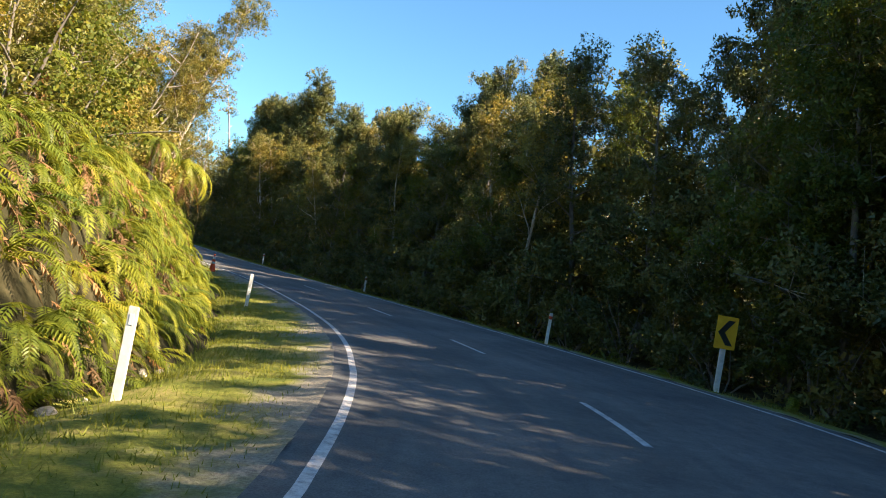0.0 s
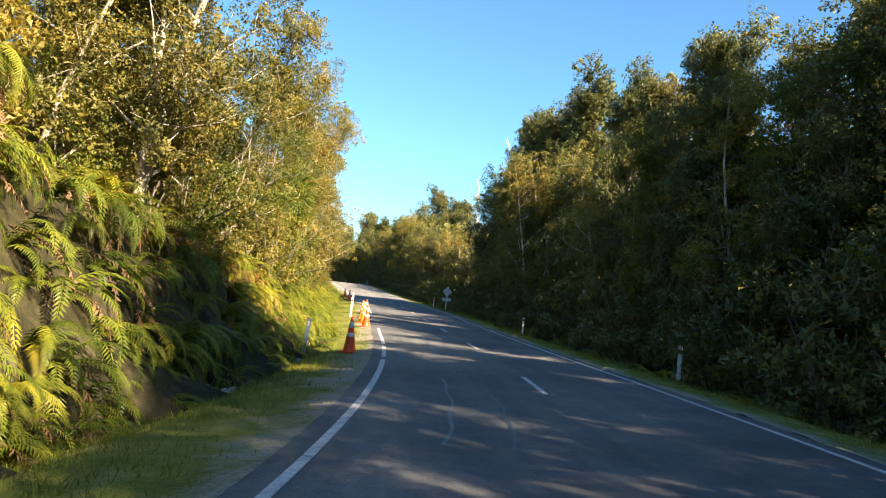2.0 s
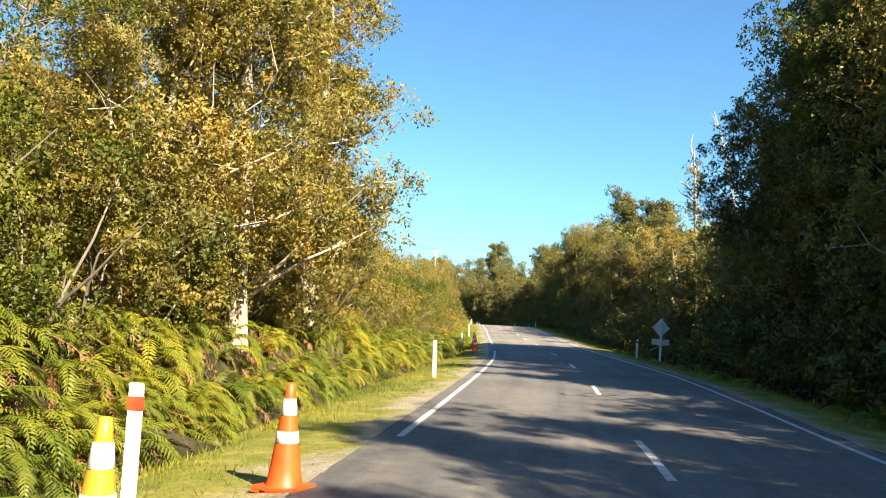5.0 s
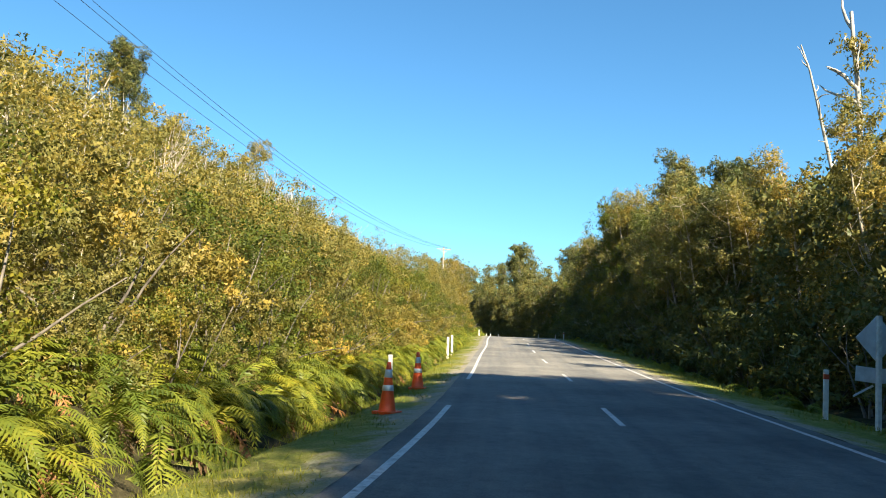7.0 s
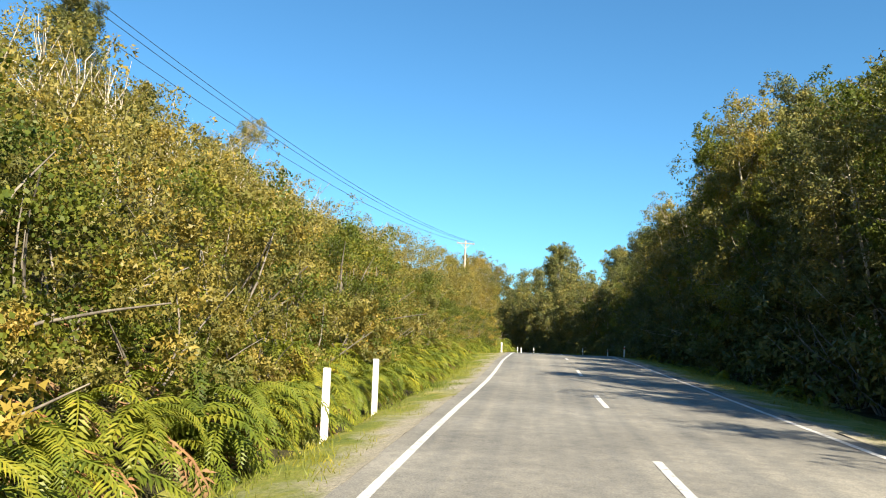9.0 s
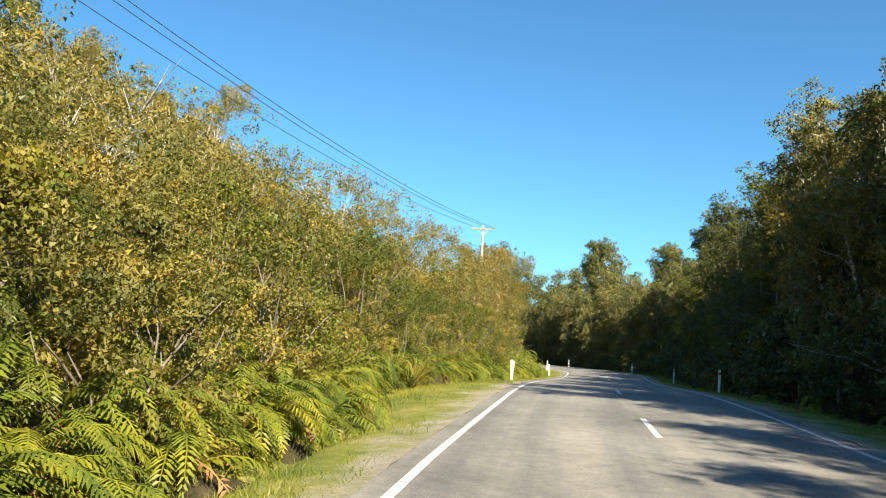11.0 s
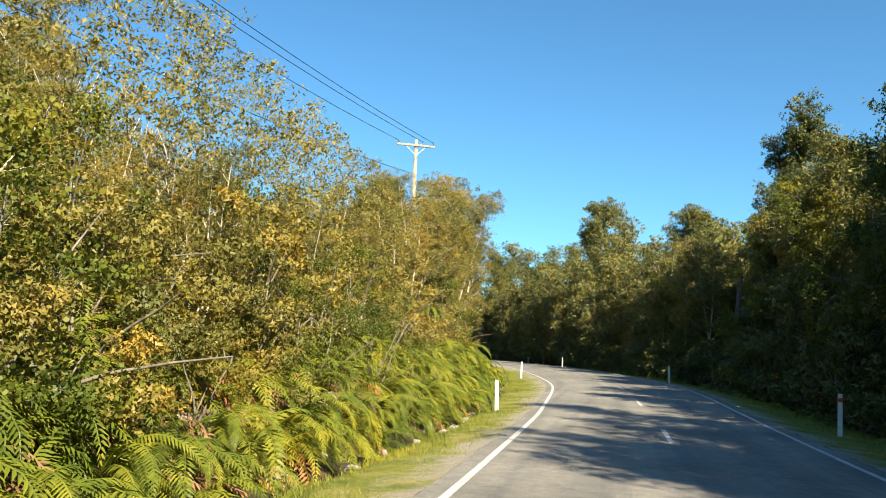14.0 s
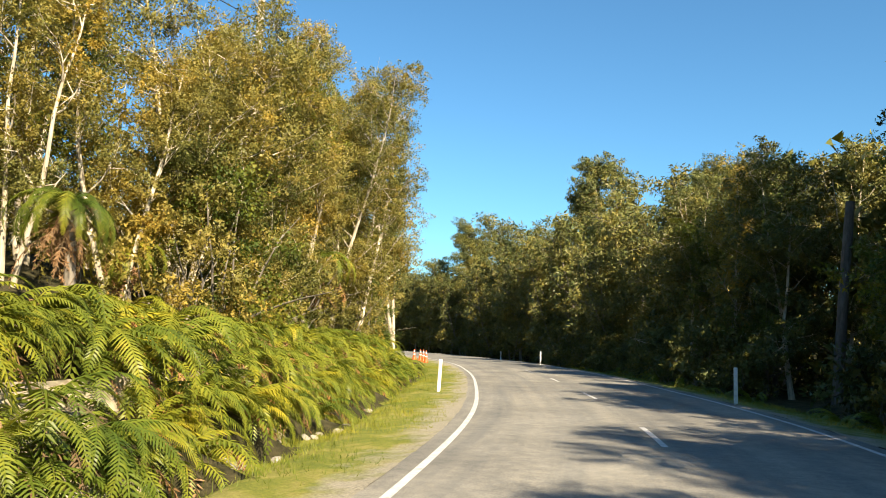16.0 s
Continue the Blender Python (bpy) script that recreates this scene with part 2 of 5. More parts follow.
ASPHALT, PAINT, VERGE, FLOOR = asphalt(), worn_paint(), verge_material(), forest_floor()
CLAY = plain_material("pale_clay", (0.17, 0.135, 0.09), (0.42, 0.36, 0.26), 2.6, 0.95, 0, 0.8)
TAR = plain_material("black_tar", (0.02, 0.02, 0.022), (0.045, 0.045, 0.048), 6.0, 0.5)

# ---- the line of the road: the driver's line, as control points, and what lies off it by distance and offset (left is plus) ----
CONTROL = [(3.5, -36, 0.0), (1.6, -24, 0.0), (0.2, -12, 0.0), (0.0, 0.0, -0.05), (0.2, 12.0, -0.25), (-2.1, 23.7, -0.49), (-6.3, 35.0, -0.59), (-11.4, 45.8, -0.67), (-17.2, 56.4, -0.71), (-23.1, 66.8, -0.69), (-28.9, 77.3, -0.62),
           (-35.1, 87.6, -0.55), (-41.7, 97.6, -0.33), (-48.4, 107.6, 0.01), (-55.0, 117.6, 0.36), (-61.7, 127.5, 0.74), (-68.4, 137.5, 0.95), (-74.8, 147.6, 0.81), (-81.2, 157.8, 0.64), (-87.6, 168.0, 0.62),
           (-96.0, 180.6, 0.64), (-104.2, 190.8, 0.64), (-114.2, 202.0, 0.64), (-126.0, 213.5, 0.62), (-141.0, 225.0, 0.6), (-159.0, 235.0, 0.6),
           (-180.0, 242.0, 0.6), (-205.0, 246.0, 0.6), (-235.0, 247.0, 0.6)]


def spline(points, step):
    p = np.array(points, float)
    p = np.vstack([2 * p[0] - p[1], p, 2 * p[-1] - p[-2]])
    out = []
    for a, b, c, d in zip(p, p[1:], p[2:], p[3:]):
        n = max(2, int(np.linalg.norm(c - b) / step))
        t = np.linspace(0, 1, n, endpoint=False)[:, None]
        out.append(0.5 * (2 * b + (c - a) * t + (2 * a - 5 * b + 4 * c - d) * t**2 + (3 * b - a - 3 * c + d) * t**3))
    return np.vstack(out + [p[-2:-1]])


LINE = spline(CONTROL, 0.5)
RUN = np.concatenate([[0], np.cumsum(np.linalg.norm(np.diff(LINE[:, :2], axis=0), axis=1))])
RUN -= RUN[np.argmin(np.linalg.norm(LINE[:, :2], axis=1))]
TAN = np.gradient(LINE[:, :2], axis=0)
TAN /= np.linalg.norm(TAN, axis=1)[:, None]
FIRST, LAST = RUN[0], RUN[-1]


def table(s, stations, values):
    return np.interp(s, stations, values)


def bank(s):
    return table(s, (-40, 22, 48, 70, 190, 215, 300), (0.03, 0.03, 0.012, 0.0, 0.0, 0.02, 0.02))


def left_line(s):
    return table(s, (0, 5, 7, 9.6, 12.5, 17, 20, 24, 28, 34, 42, 51, 62, 73, 82, 110, 130, 141, 150, 171, 189, 205, 215, 235, 300), (0.72, 0.83, 0.95, 1.13, 1.28, 1.35, 1.38, 1.47, 1.53, 1.5, 1.62, 1.78, 1.62, 1.52, 1.56, 1.36, 1.38, 1.46, 1.43, 1.54, 1.55, 1.78, 1.93, 2.1, 2.1))


def centre_line(s):
    return table(s, (0, 9.4, 18, 27, 36, 48, 58, 68, 80, 109, 117, 127, 140, 165, 176, 186, 206, 300), (-2.4, -2.2, -1.78, -1.52, -1.3, -1.13, -1.24, -1.45, -1.5, -1.5, -1.3, -1.15, -1.2, -1.25, -1.22, -1.33, -1.36, -1.3))


def right_line(s):
    return table(s, (0, 11, 14, 18, 21.5, 26, 31, 37, 43, 48, 53, 64, 75, 86, 107, 118, 130, 145, 176, 189, 200, 209, 300), (-6.4, -6.1, -5.75, -5.3, -5.05, -4.65, -4.25, -3.9, -3.68, -3.62, -3.7, -4.1, -4.45, -4.5, -4.15, -4.1, -3.95, -3.8, -3.84, -3.98, -4.3, -4.55, -4.6))


def road_z(s, l):
    return np.interp(s, RUN, LINE[:, 2]) - bank(s) * l


def plan(s, l):
    """World x and y at a distance along the line and an offset from it."""
    s, l = np.asarray(s, float), np.asarray(l, float)
    x, y = np.interp(s, RUN, LINE[:, 0]), np.interp(s, RUN, LINE[:, 1])
    tx, ty = np.interp(s, RUN, TAN[:, 0]), np.interp(s, RUN, TAN[:, 1])
    n = np.hypot(tx, ty)
    return x - ty / n * l, y + tx / n * l


def along(x, y):
    """Distance and offset of world points."""
    x, y = np.asarray(x, float).ravel(), np.asarray(y, float).ravel()
    s, l = np.empty(len(x)), np.empty(len(x))
    for i in range(0, len(x), 4000):
        px, py = x[i : i + 4000, None], y[i : i + 4000, None]
        k = ((px - LINE[None, :, 0]) ** 2 + (py - LINE[None, :, 1]) ** 2).argmin(1)
        dx, dy = px[:, 0] - LINE[k, 0], py[:, 0] - LINE[k, 1]
        s[i : i + 4000] = RUN[k] + dx * TAN[k, 0] + dy * TAN[k, 1]
        side = TAN[k, 0] * dy - TAN[k, 1] * dx
        l[i : i + 4000] = np.sign(side) * np.hypot(dx, dy)
    return s, l


def foot(s):
    """Offset of the foot of the left bank."""
    return table(s, (0, 11, 21, 30, 40, 50, 64, 86, 100, 120, 135, 145, 150, 154, 159, 165, 187, 200, 215, 300), (4.2, 4.3, 4.8, 4.6, 4.1, 3.8, 4.4, 4.4, 3.6, 3.2, 3.3, 3.5, 4.6, 5.1, 4.5, 4.3, 3.6, 4.2, 5.0, 5.0))


def bumps(x, y):
    return 0.5 * np.sin(0.31 * x + 1.3) * np.sin(0.27 * y) + 0.3 * np.sin(0.83 * x + 0.4 * y) + 0.2 * np.sin(1.7 * y - 0.9 * x)


def land_z(s, l, x, y):
    """Height of the land: verge, ditch, cut bank and hillside on the left, verge and gentle rise on the right."""
    base = np.interp(s, RUN, LINE[:, 2])
    el, er = left_line(s) + 0.3, right_line(s) - 0.3
    f = foot(s)
    u = (l - el) / np.maximum(f - el, 0.5)
    left = road_z(s, el) - 0.02 - table(s, (-40, 45, 53, 300), (0.38, 0.38, 0.18, 0.18)) * np.clip(u, 0, 1) - 0.16 * np.exp(-(((u - 0.9) / 0.16) ** 2))
    high = table(s, (-40, 0, 35, 50, 62, 82, 97, 150, 180, 197, 230, 300), (2.2, 3.0, 3.0, 1.6, 1.3, 1.2, 0.7, 0.7, 1.1, 1.5, 1.4, 1.4))
    v = np.clip((l - f) / 2.2, 0, 1)
    left = left + high * v * v * (3 - 2 * v)
    rise = table(s, (-40, 50, 75, 92, 110, 130, 170, 190, 205, 240, 300), (0.12, 0.16, 0.26, 0.3, 0.37, 0.46, 0.5, 0.42, 0.3, 0.14, 0.14))
    w = np.clip(l - f - 2.2, 0, 120)
    left = left + rise * w + np.clip(w / 6, 0, 1) * bumps(x, y) * 0.7
    ur = er - l
    right = road_z(s, er) - 0.02 - 0.12 * np.clip(ur / 1.6, 0, 1) - 0.3 * np.clip((ur - 1.6) / 1.4, 0, 1)
    wr = np.clip(ur - 4.0, 0, 120)
    right = right + table(s, (-40, 150, 230, 300), (0.05, 0.07, 0.12, 0.12)) * wr + np.clip(wr / 6, 0, 1) * bumps(x, y) * 0.6
    mid = road_z(s, l)
    return np.where(l > el, left, np.where(l < er, right, mid))


def height(x, y):
    s, l = along(x, y)
    return land_z(s, l, np.asarray(x, float).ravel(), np.asarray(y, float).ravel())


# ---- mesh helpers ----
def mesh_of(name, verts, faces, mat, smooth=False, normals=None):
    me = bpy.data.meshes.new(name)
    verts, faces = np.asarray(verts, np.float32), np.asarray(faces, np.int32)
    me.vertices.add(len(verts))
    me.vertices.foreach_set("co", verts.ravel())
    k = faces.shape[1]
    me.loops.add(faces.size)
    me.loops.foreach_set("vertex_index", faces.ravel())
    me.polygons.add(len(faces))
    me.polygons.foreach_set("loop_start", np.arange(0, faces.size, k, dtype=np.int32))
    me.polygons.foreach_set("use_smooth", np.full(len(faces), smooth))
    me.update(calc_edges=True)
    me.validate()
    if normals is not None:
        me.attributes.new("custom_normal", "FLOAT_VECTOR", "POINT").data.foreach_set("vector", np.asarray(normals, np.float32).ravel())
    me.materials.append(mat)
    return me


def under(name, me, parent, label=""):
    ob = new(name, me)
    ob.parent = parent
    return tagged(ob, label)


def part(name, bm, mat, parent, label=""):
    """Links a bmesh as one mesh object under a thing or a part."""
    me = bpy.data.meshes.new(name)
    bm.to_mesh(me)
    bm.free()
    me.materials.append(mat)
    return under(name, me, parent, label)


def lofted(rings, mat, name, closed=True, smooth=True):
    """A mesh through rings of equally many points; closed: each ring joins up and the ends are capped by fans."""
    rings = np.asarray(rings, float)
    n, k = rings.shape[:2]
    idx = np.arange(n * k).reshape(n, k)
    nxt = np.roll(idx, -1, 1)
    q = np.stack([idx[:-1], nxt[:-1], nxt[1:], idx[1:]], -1)
    if not closed:
        q = q[:, :-1]
    return mesh_of(name, rings.reshape(-1, 3), q.reshape(-1, 4), mat, smooth)


def tube_arrays(points, radii, sides=6):
    """Vertices and quads of a tapered tube along points."""
    p, r = np.asarray(points, float), np.asarray(radii, float)
    t = np.gradient(p, axis=0)
    t /= np.linalg.norm(t, axis=1)[:, None] + 1e-9
    ref = np.where(np.abs(t[:, 2:3]) > 0.9, [[1.0, 0, 0]], [[0, 0, 1.0]])
    a = np.cross(t, ref)
    a /= np.linalg.norm(a, axis=1)[:, None] + 1e-9
    b = np.cross(t, a)
    ang = np.linspace(0, 2 * np.pi, sides, endpoint=False)
    ring = p[:, None] + r[:, None, None] * (np.cos(ang)[None, :, None] * a[:, None] + np.sin(ang)[None, :, None] * b[:, None])
    idx = np.arange(len(p) * sides).reshape(len(p), sides)
    nxt = np.roll(idx, -1, 1)
    q = np.stack([idx[:-1], nxt[:-1], nxt[1:], idx[1:]], -1).reshape(-1, 4)
    return ring.reshape(-1, 3), q


def joined(pieces):
    vs, fs, at = [], [], 0
    for v, f in pieces:
        vs.append(v)
        fs.append(np.asarray(f) + at)
        at += len(v)
    return np.vstack(vs), np.vstack(fs)


# ---- ground, road, verges ----
def stretch(lo, hi, step, reach):
    core = np.arange(lo, hi, step)
    tail, d = [], step
    at = hi
    while at < hi + reach:
        tail.append(at)
        d *= 1.35
        at += d
    tail.append(hi + reach)
    head, d, at = [], step, lo
    while at > lo - reach:
        d *= 1.35
        at -= d
        head.append(at)
    return np.array(sorted(head) + list(core) + tail)


def build_ground():
    gx, gy = stretch(-245, 45, 1.7, 2600), stretch(-45, 300, 1.7, 2600)
    xx, yy = np.meshgrid(gx, gy)
    s, l = along(xx, yy)
    z = land_z(s, l, xx.ravel(), yy.ravel())
    inner = np.clip(np.minimum(foot(s) + 1.2 - l, l - (right_line(s) - 3.4)) / 0.8, 0, 1)
    z = z - 0.3 * inner
    n, k = len(gy), len(gx)
    idx = np.arange(n * k).reshape(n, k)
    q = np.stack([idx[:-1, :-1], idx[:-1, 1:], idx[1:, 1:], idx[1:, :-1]], -1).reshape(-1, 4)
    me = mesh_of("ground", np.stack([xx.ravel(), yy.ravel(), z], -1), q, FLOOR, True)
    tagged(new("ground", me), "leaf litter and dark soil under the forest", "ground", kind="structure")


def ribbon(name, stations, offsets, zf, mat, lift=0.0):
    """A strip along the road: offsets are functions of the distance. Its UV axes are metres along and across."""
    s = np.asarray(stations, float)
    ls = np.stack([np.broadcast_to(o(s) if callable(o) else o, s.shape) for o in offsets], 1)
    ss = np.broadcast_to(s[:, None], ls.shape)
    x, y = plan(ss.ravel(), ls.ravel())
    z = zf(ss.ravel(), ls.ravel(), x, y) + lift
    n, k = ls.shape
    idx = np.arange(n * k).reshape(n, k)
    q = np.stack([idx[:-1, :-1], idx[:-1, 1:], idx[1:, 1:], idx[1:, :-1]], -1).reshape(-1, 4)
    if ls[0, -1] < ls[0, 0]:
        q = q[:, ::-1]
    me = mesh_of(name, np.stack([x, y, z], -1), q, mat, True)
    if me.polygons[0].normal.z < 0:
        me.flip_normals()
    layer = me.uv_layers.new(name="UVMap")
    loops = np.empty(len(me.loops), np.int32)
    me.loops.foreach_get("vertex_index", loops)
    uv = np.stack([ss.ravel(), np.abs(ls - ls[:, :1]).ravel()], -1)[loops]
    layer.data.foreach_set("uv", uv.astype(np.float32).ravel())
    return me


def build_road():
    st = np.arange(FIRST + 1, LAST - 1, 0.8)
    offs = [lambda s, f=f: right_line(s) - 0.3 + f * (left_line(s) - right_line(s) + 0.6) for f in np.linspace(0, 1, 9)]
    road = tagged(new("road", ribbon("road", st, offs, lambda s, l, x, y: road_z(s, l), ASPHALT)), "two-lane country road of worn grey chip seal", "road", kind="structure")
    flat = lambda s, l, x, y: road_z(s, l)
    for a, b in ((FIRST + 1, 40.5), (41.2, 43.4), (43.9, 45.0), (45.6, 54.5), (68.5, 99.5), (106.5, LAST - 1)):
        under("edge_line", ribbon("edge_line", np.arange(a, b + 0.01, (b - a) / max(2, int((b - a) / 0.8))), [lambda s: left_line(s) + 0.05, lambda s: left_line(s) - 0.05], flat, PAINT, 0.005), road, "worn white edge line")
    under("edge_line", ribbon("edge_line", st, [lambda s: right_line(s) + 0.05, lambda s: right_line(s) - 0.05], flat, PAINT, 0.005), road, "worn white edge line")
    for a in (-1.4, 8.6, 17.2, 26.4, 36.3, 46.9, 56.5, 66.6, 76.4, 87.0, 97.4, 107.2, 115.8, 124.3, 133.7, 144.4, 154.4, 164.3, 174.0, 183.8, 194.4, 205.0, 215.2, 225.2, 235.2):
        under("dash", ribbon("dash", np.linspace(a, a + 2.8, 5), [lambda s: centre_line(s) + 0.05, lambda s: centre_line(s) - 0.05], flat, PAINT, 0.005), road)
    for a, b, l0, w in ((31, 38, 0.35, 0.022), (31, 36, -0.35, 0.022), (44, 51, 0.3, 0.025), (45, 51, -0.25, 0.025)):
        wob = lambda s, l0=l0: l0 + 0.05 * np.sin(s * 0.7) + 0.03 * np.sin(s * 2.7)
        under("tar_seam", ribbon("tar_seam", np.arange(a, b, 0.5), [lambda s, w=w: wob(s) + w, lambda s, w=w: wob(s) - w], flat, TAR, 0.004), road, "dark tar-filled crack")
    st = np.arange(FIRST + 1, LAST - 1, 0.6)
    rough = lambda s, l, x, y: land_z(s, l, x, y) + 0.025 * np.sin(5.1 * x + 2 * y) * np.sin(4.3 * y)
    offs = [lambda s, f=f: left_line(s) + 0.28 + f * (foot(s) + 0.15 - left_line(s) - 0.28) for f in np.linspace(0, 1, 13)]
    tagged(new("verge_left", ribbon("verge_left", st, offs, rough, VERGE, 0.004)), "gravel shoulder and rough grass verge beside the road", "verge", kind="structure")
    offs = [lambda s, f=f: foot(s) + 0.15 + f * 1.25 for f in np.linspace(0, 1, 5)]
    tagged(new("bank_foot", ribbon("bank_foot", st[st < 178.3], offs, rough, FLOOR, 0.004)), "dark soil at the foot of the fern bank", "bank", kind="structure")
    tagged(new("clay_bank_foot", ribbon("clay_bank_foot", st[st > 177.7], offs, rough, CLAY, 0.004)), "pale crumbling clay at the foot of the fern bank", "bank", kind="structure")
    offs = [lambda s, f=f: right_line(s) - 0.28 - f * 3.4 for f in np.linspace(0, 1, 11)]
    tagged(new("verge_right", ribbon("verge_right", st, offs, rough, VERGE, 0.004)), "narrow gravel and grass verge below the forest", "verge", kind="structure")


build_ground()
build_road()


# ---- plants ----
def kites(base, along_v, across_v):
    """Leaves as kites: base points, vectors to the tips, and half-width vectors."""
    n = len(base)
    v = np.stack([base, base + 0.45 * along_v + across_v, base + along_v, base + 0.45 * along_v - across_v], 1).reshape(-1, 3)
    return v, np.arange(4 * n).reshape(n, 4)


def unit(v):
    return v / (np.linalg.norm(v, axis=-1, keepdims=True) + 1e-9)


def slivers(base, along_v, across_v):
    """Slim pointed leaves: one triangle each."""
    v = np.stack([base - across_v, base + across_v, base + along_v], 1).reshape(-1, 3)
    return v, np.arange(len(v)).reshape(-1, 3)


def leaf_cloud(rng, centres, radii, each, size, width, droop=0.2, flat=0.75, broad=False, puffs=0):
    """Leaves in clumps: most near the outside of each clump, pointing outwards and a little down.
    Each leaf takes its shading mostly from the round of its clump."""
    around = np.zeros((1, 3))
    if puffs:
        k = max(4, each // puffs)
        c, r = np.repeat(centres, k, 0), np.repeat(radii, k)
        d = unit(rng.normal(size=(len(c), 3))) * [1, 1, flat]
        centres = c + d * (r * rng.uniform(0.15, 1.0, len(c)) ** 0.55)[:, None]
        radii, each, flat = r * rng.uniform(0.16, 0.34, len(r)), puffs, 0.9
        around = np.repeat(d, puffs, 0)
    c, r = np.repeat(centres, each, 0), np.repeat(radii, each)
    d = unit(rng.normal(size=(len(c), 3)))
    d[:, 2] *= flat
    base = c + d * (r * rng.uniform(0.25, 1.0, len(c)) ** 0.6)[:, None]
    way = unit(0.7 * d + 0.8 * unit(rng.normal(size=(len(c), 3))) - [0, 0, droop])
    across = unit(np.cross(way, unit(rng.normal(size=(len(c), 3)) + [0, 0, 0.6])))
    ln = size * rng.uniform(0.6, 1.3, len(c))[:, None]
    own = unit(np.cross(across, way))
    out = unit(0.8 * d + 0.8 * around + [0, 0, 0.25])
    turn = np.where((own * out).sum(1) < 0, -1.0, 1.0)[:, None]
    v, f = (kites if broad else slivers)(base, way * ln, across * ln * width * turn)
    return v, f, np.repeat(unit(out + 0.75 * own * turn), 4 if broad else 3, 0)


def leaf_mesh(name, verts, faces, normals, mat):
    return mesh_of(name, verts, faces, mat, True, normals)


def limb(rng, start, way, length, rise, n=6, wander=0.12):
    p, pts = np.array(start, float), [np.array(start, float)]
    way = unit(np.array(way, float))
    for _ in range(n - 1):
        way = unit(way + rng.normal(size=3) * wander + [0, 0, rise])
        p = p + way * length / (n - 1)
        pts.append(p.copy())
    return np.array(pts)


def tree_arrays(seed, tall, spread, stems=1, bare=0.3, limbs=9, twigs=4, clump=0.7, each=40, size=0.24, width=0.28, upright=0.6, tiers=False, droop=0.2, girth=0.013, broad=False, puffs=0):
    """Tapered stems, limbs and twigs, and a crown of leaf clumps with gaps."""
    rng = np.random.default_rng(seed)
    wood, centres, radii = [], [], []
    for k in range(stems):
        turn = rng.uniform(0, 2 * np.pi)
        out = 0.0 if stems == 1 else rng.uniform(0.12, 0.3)
        h = tall * (1 if k == 0 else rng.uniform(0.72, 0.97))
        trunk = limb(rng, (0.15 * k * np.cos(turn), 0.15 * k * np.sin(turn), -0.4), (out * np.cos(turn), out * np.sin(turn), 1), h, 0.05, 9, 0.03 if tiers else 0.07)
        r0 = girth * tall * (1.0 if stems == 1 else 0.7)
        wood.append(tube_arrays(trunk, np.linspace(r0, 0.02, 9), 7))
        count = max(3, limbs // stems)
        for j in range(count):
            f = bare + (1 - bare) * ((j + rng.uniform(0, 0.9)) / count) ** (0.8 if tiers else 1.0)
            f = min(f, 0.97)
            start = np.array([np.interp(f * 8, range(9), trunk[:, a]) for a in range(3)])
            a = rng.uniform(0, 2 * np.pi)
            reach = spread * (0.45 + 0.75 * (1 - f)) * rng.uniform(0.6, 1.15)
            if tiers:
                reach = spread * (0.95 - 0.62 * f**1.8) * rng.uniform(0.6, 1.1)
            branch = limb(rng, start, (np.cos(a), np.sin(a), upright), max(0.6, reach), 0.06, 5, 0.16)
            rb = 0.33 * r0 * (1.1 - f) + 0.016
            wood.append(tube_arrays(branch, np.linspace(rb, 0.008, 5), 4))
            for q in range(twigs):
                g = rng.uniform(0.35, 1.0)
                st = np.array([np.interp(g * 4, range(5), branch[:, b]) for b in range(3)])
                tw = limb(rng, st, unit(rng.normal(size=3)) + [0, 0, 0.25 * upright], rng.uniform(0.4, 0.9) * clump * 1.2, 0.05, 3, 0.2)
                wood.append(tube_arrays(tw[[0, 2]], (0.016, 0.007), 3))
                if q % 2 == 0:
                    out = unit(tw[2] - tw[0] + [0, 0, 0.25]) * clump * rng.uniform(0.5, 1.1)
                    wood.append(tube_arrays(np.array([tw[2], tw[2] + out]), (0.008, 0.004), 3))
                centres.append(tw[-1])
                radii.append(clump * rng.uniform(0.55, 1.15))
        for f in (0.72, 0.8, 0.88, 0.95, 1.0):
            centres.append(np.array([np.interp(f * 8, range(9), trunk[:, a]) for a in range(3)]) + rng.normal(0, 0.25, 3))
            radii.append(clump * rng.uniform(0.6, 0.9))
    return joined(wood), leaf_cloud(rng, np.array(centres), np.array(radii), each, size, width, droop, broad=broad, puffs=puffs)


def tree(seed, tall, spread, leaf, bark, *shape, label="", **more):
    wood, crown = tree_arrays(seed, tall, spread, *shape, **more)
    empty = new("tree")
    under("trunk", mesh_of("trunk", *wood, bark, True), empty)
    under("crown", leaf_mesh("crown", *crown, leaf), empty)
    return tagged(empty, label, "tree")


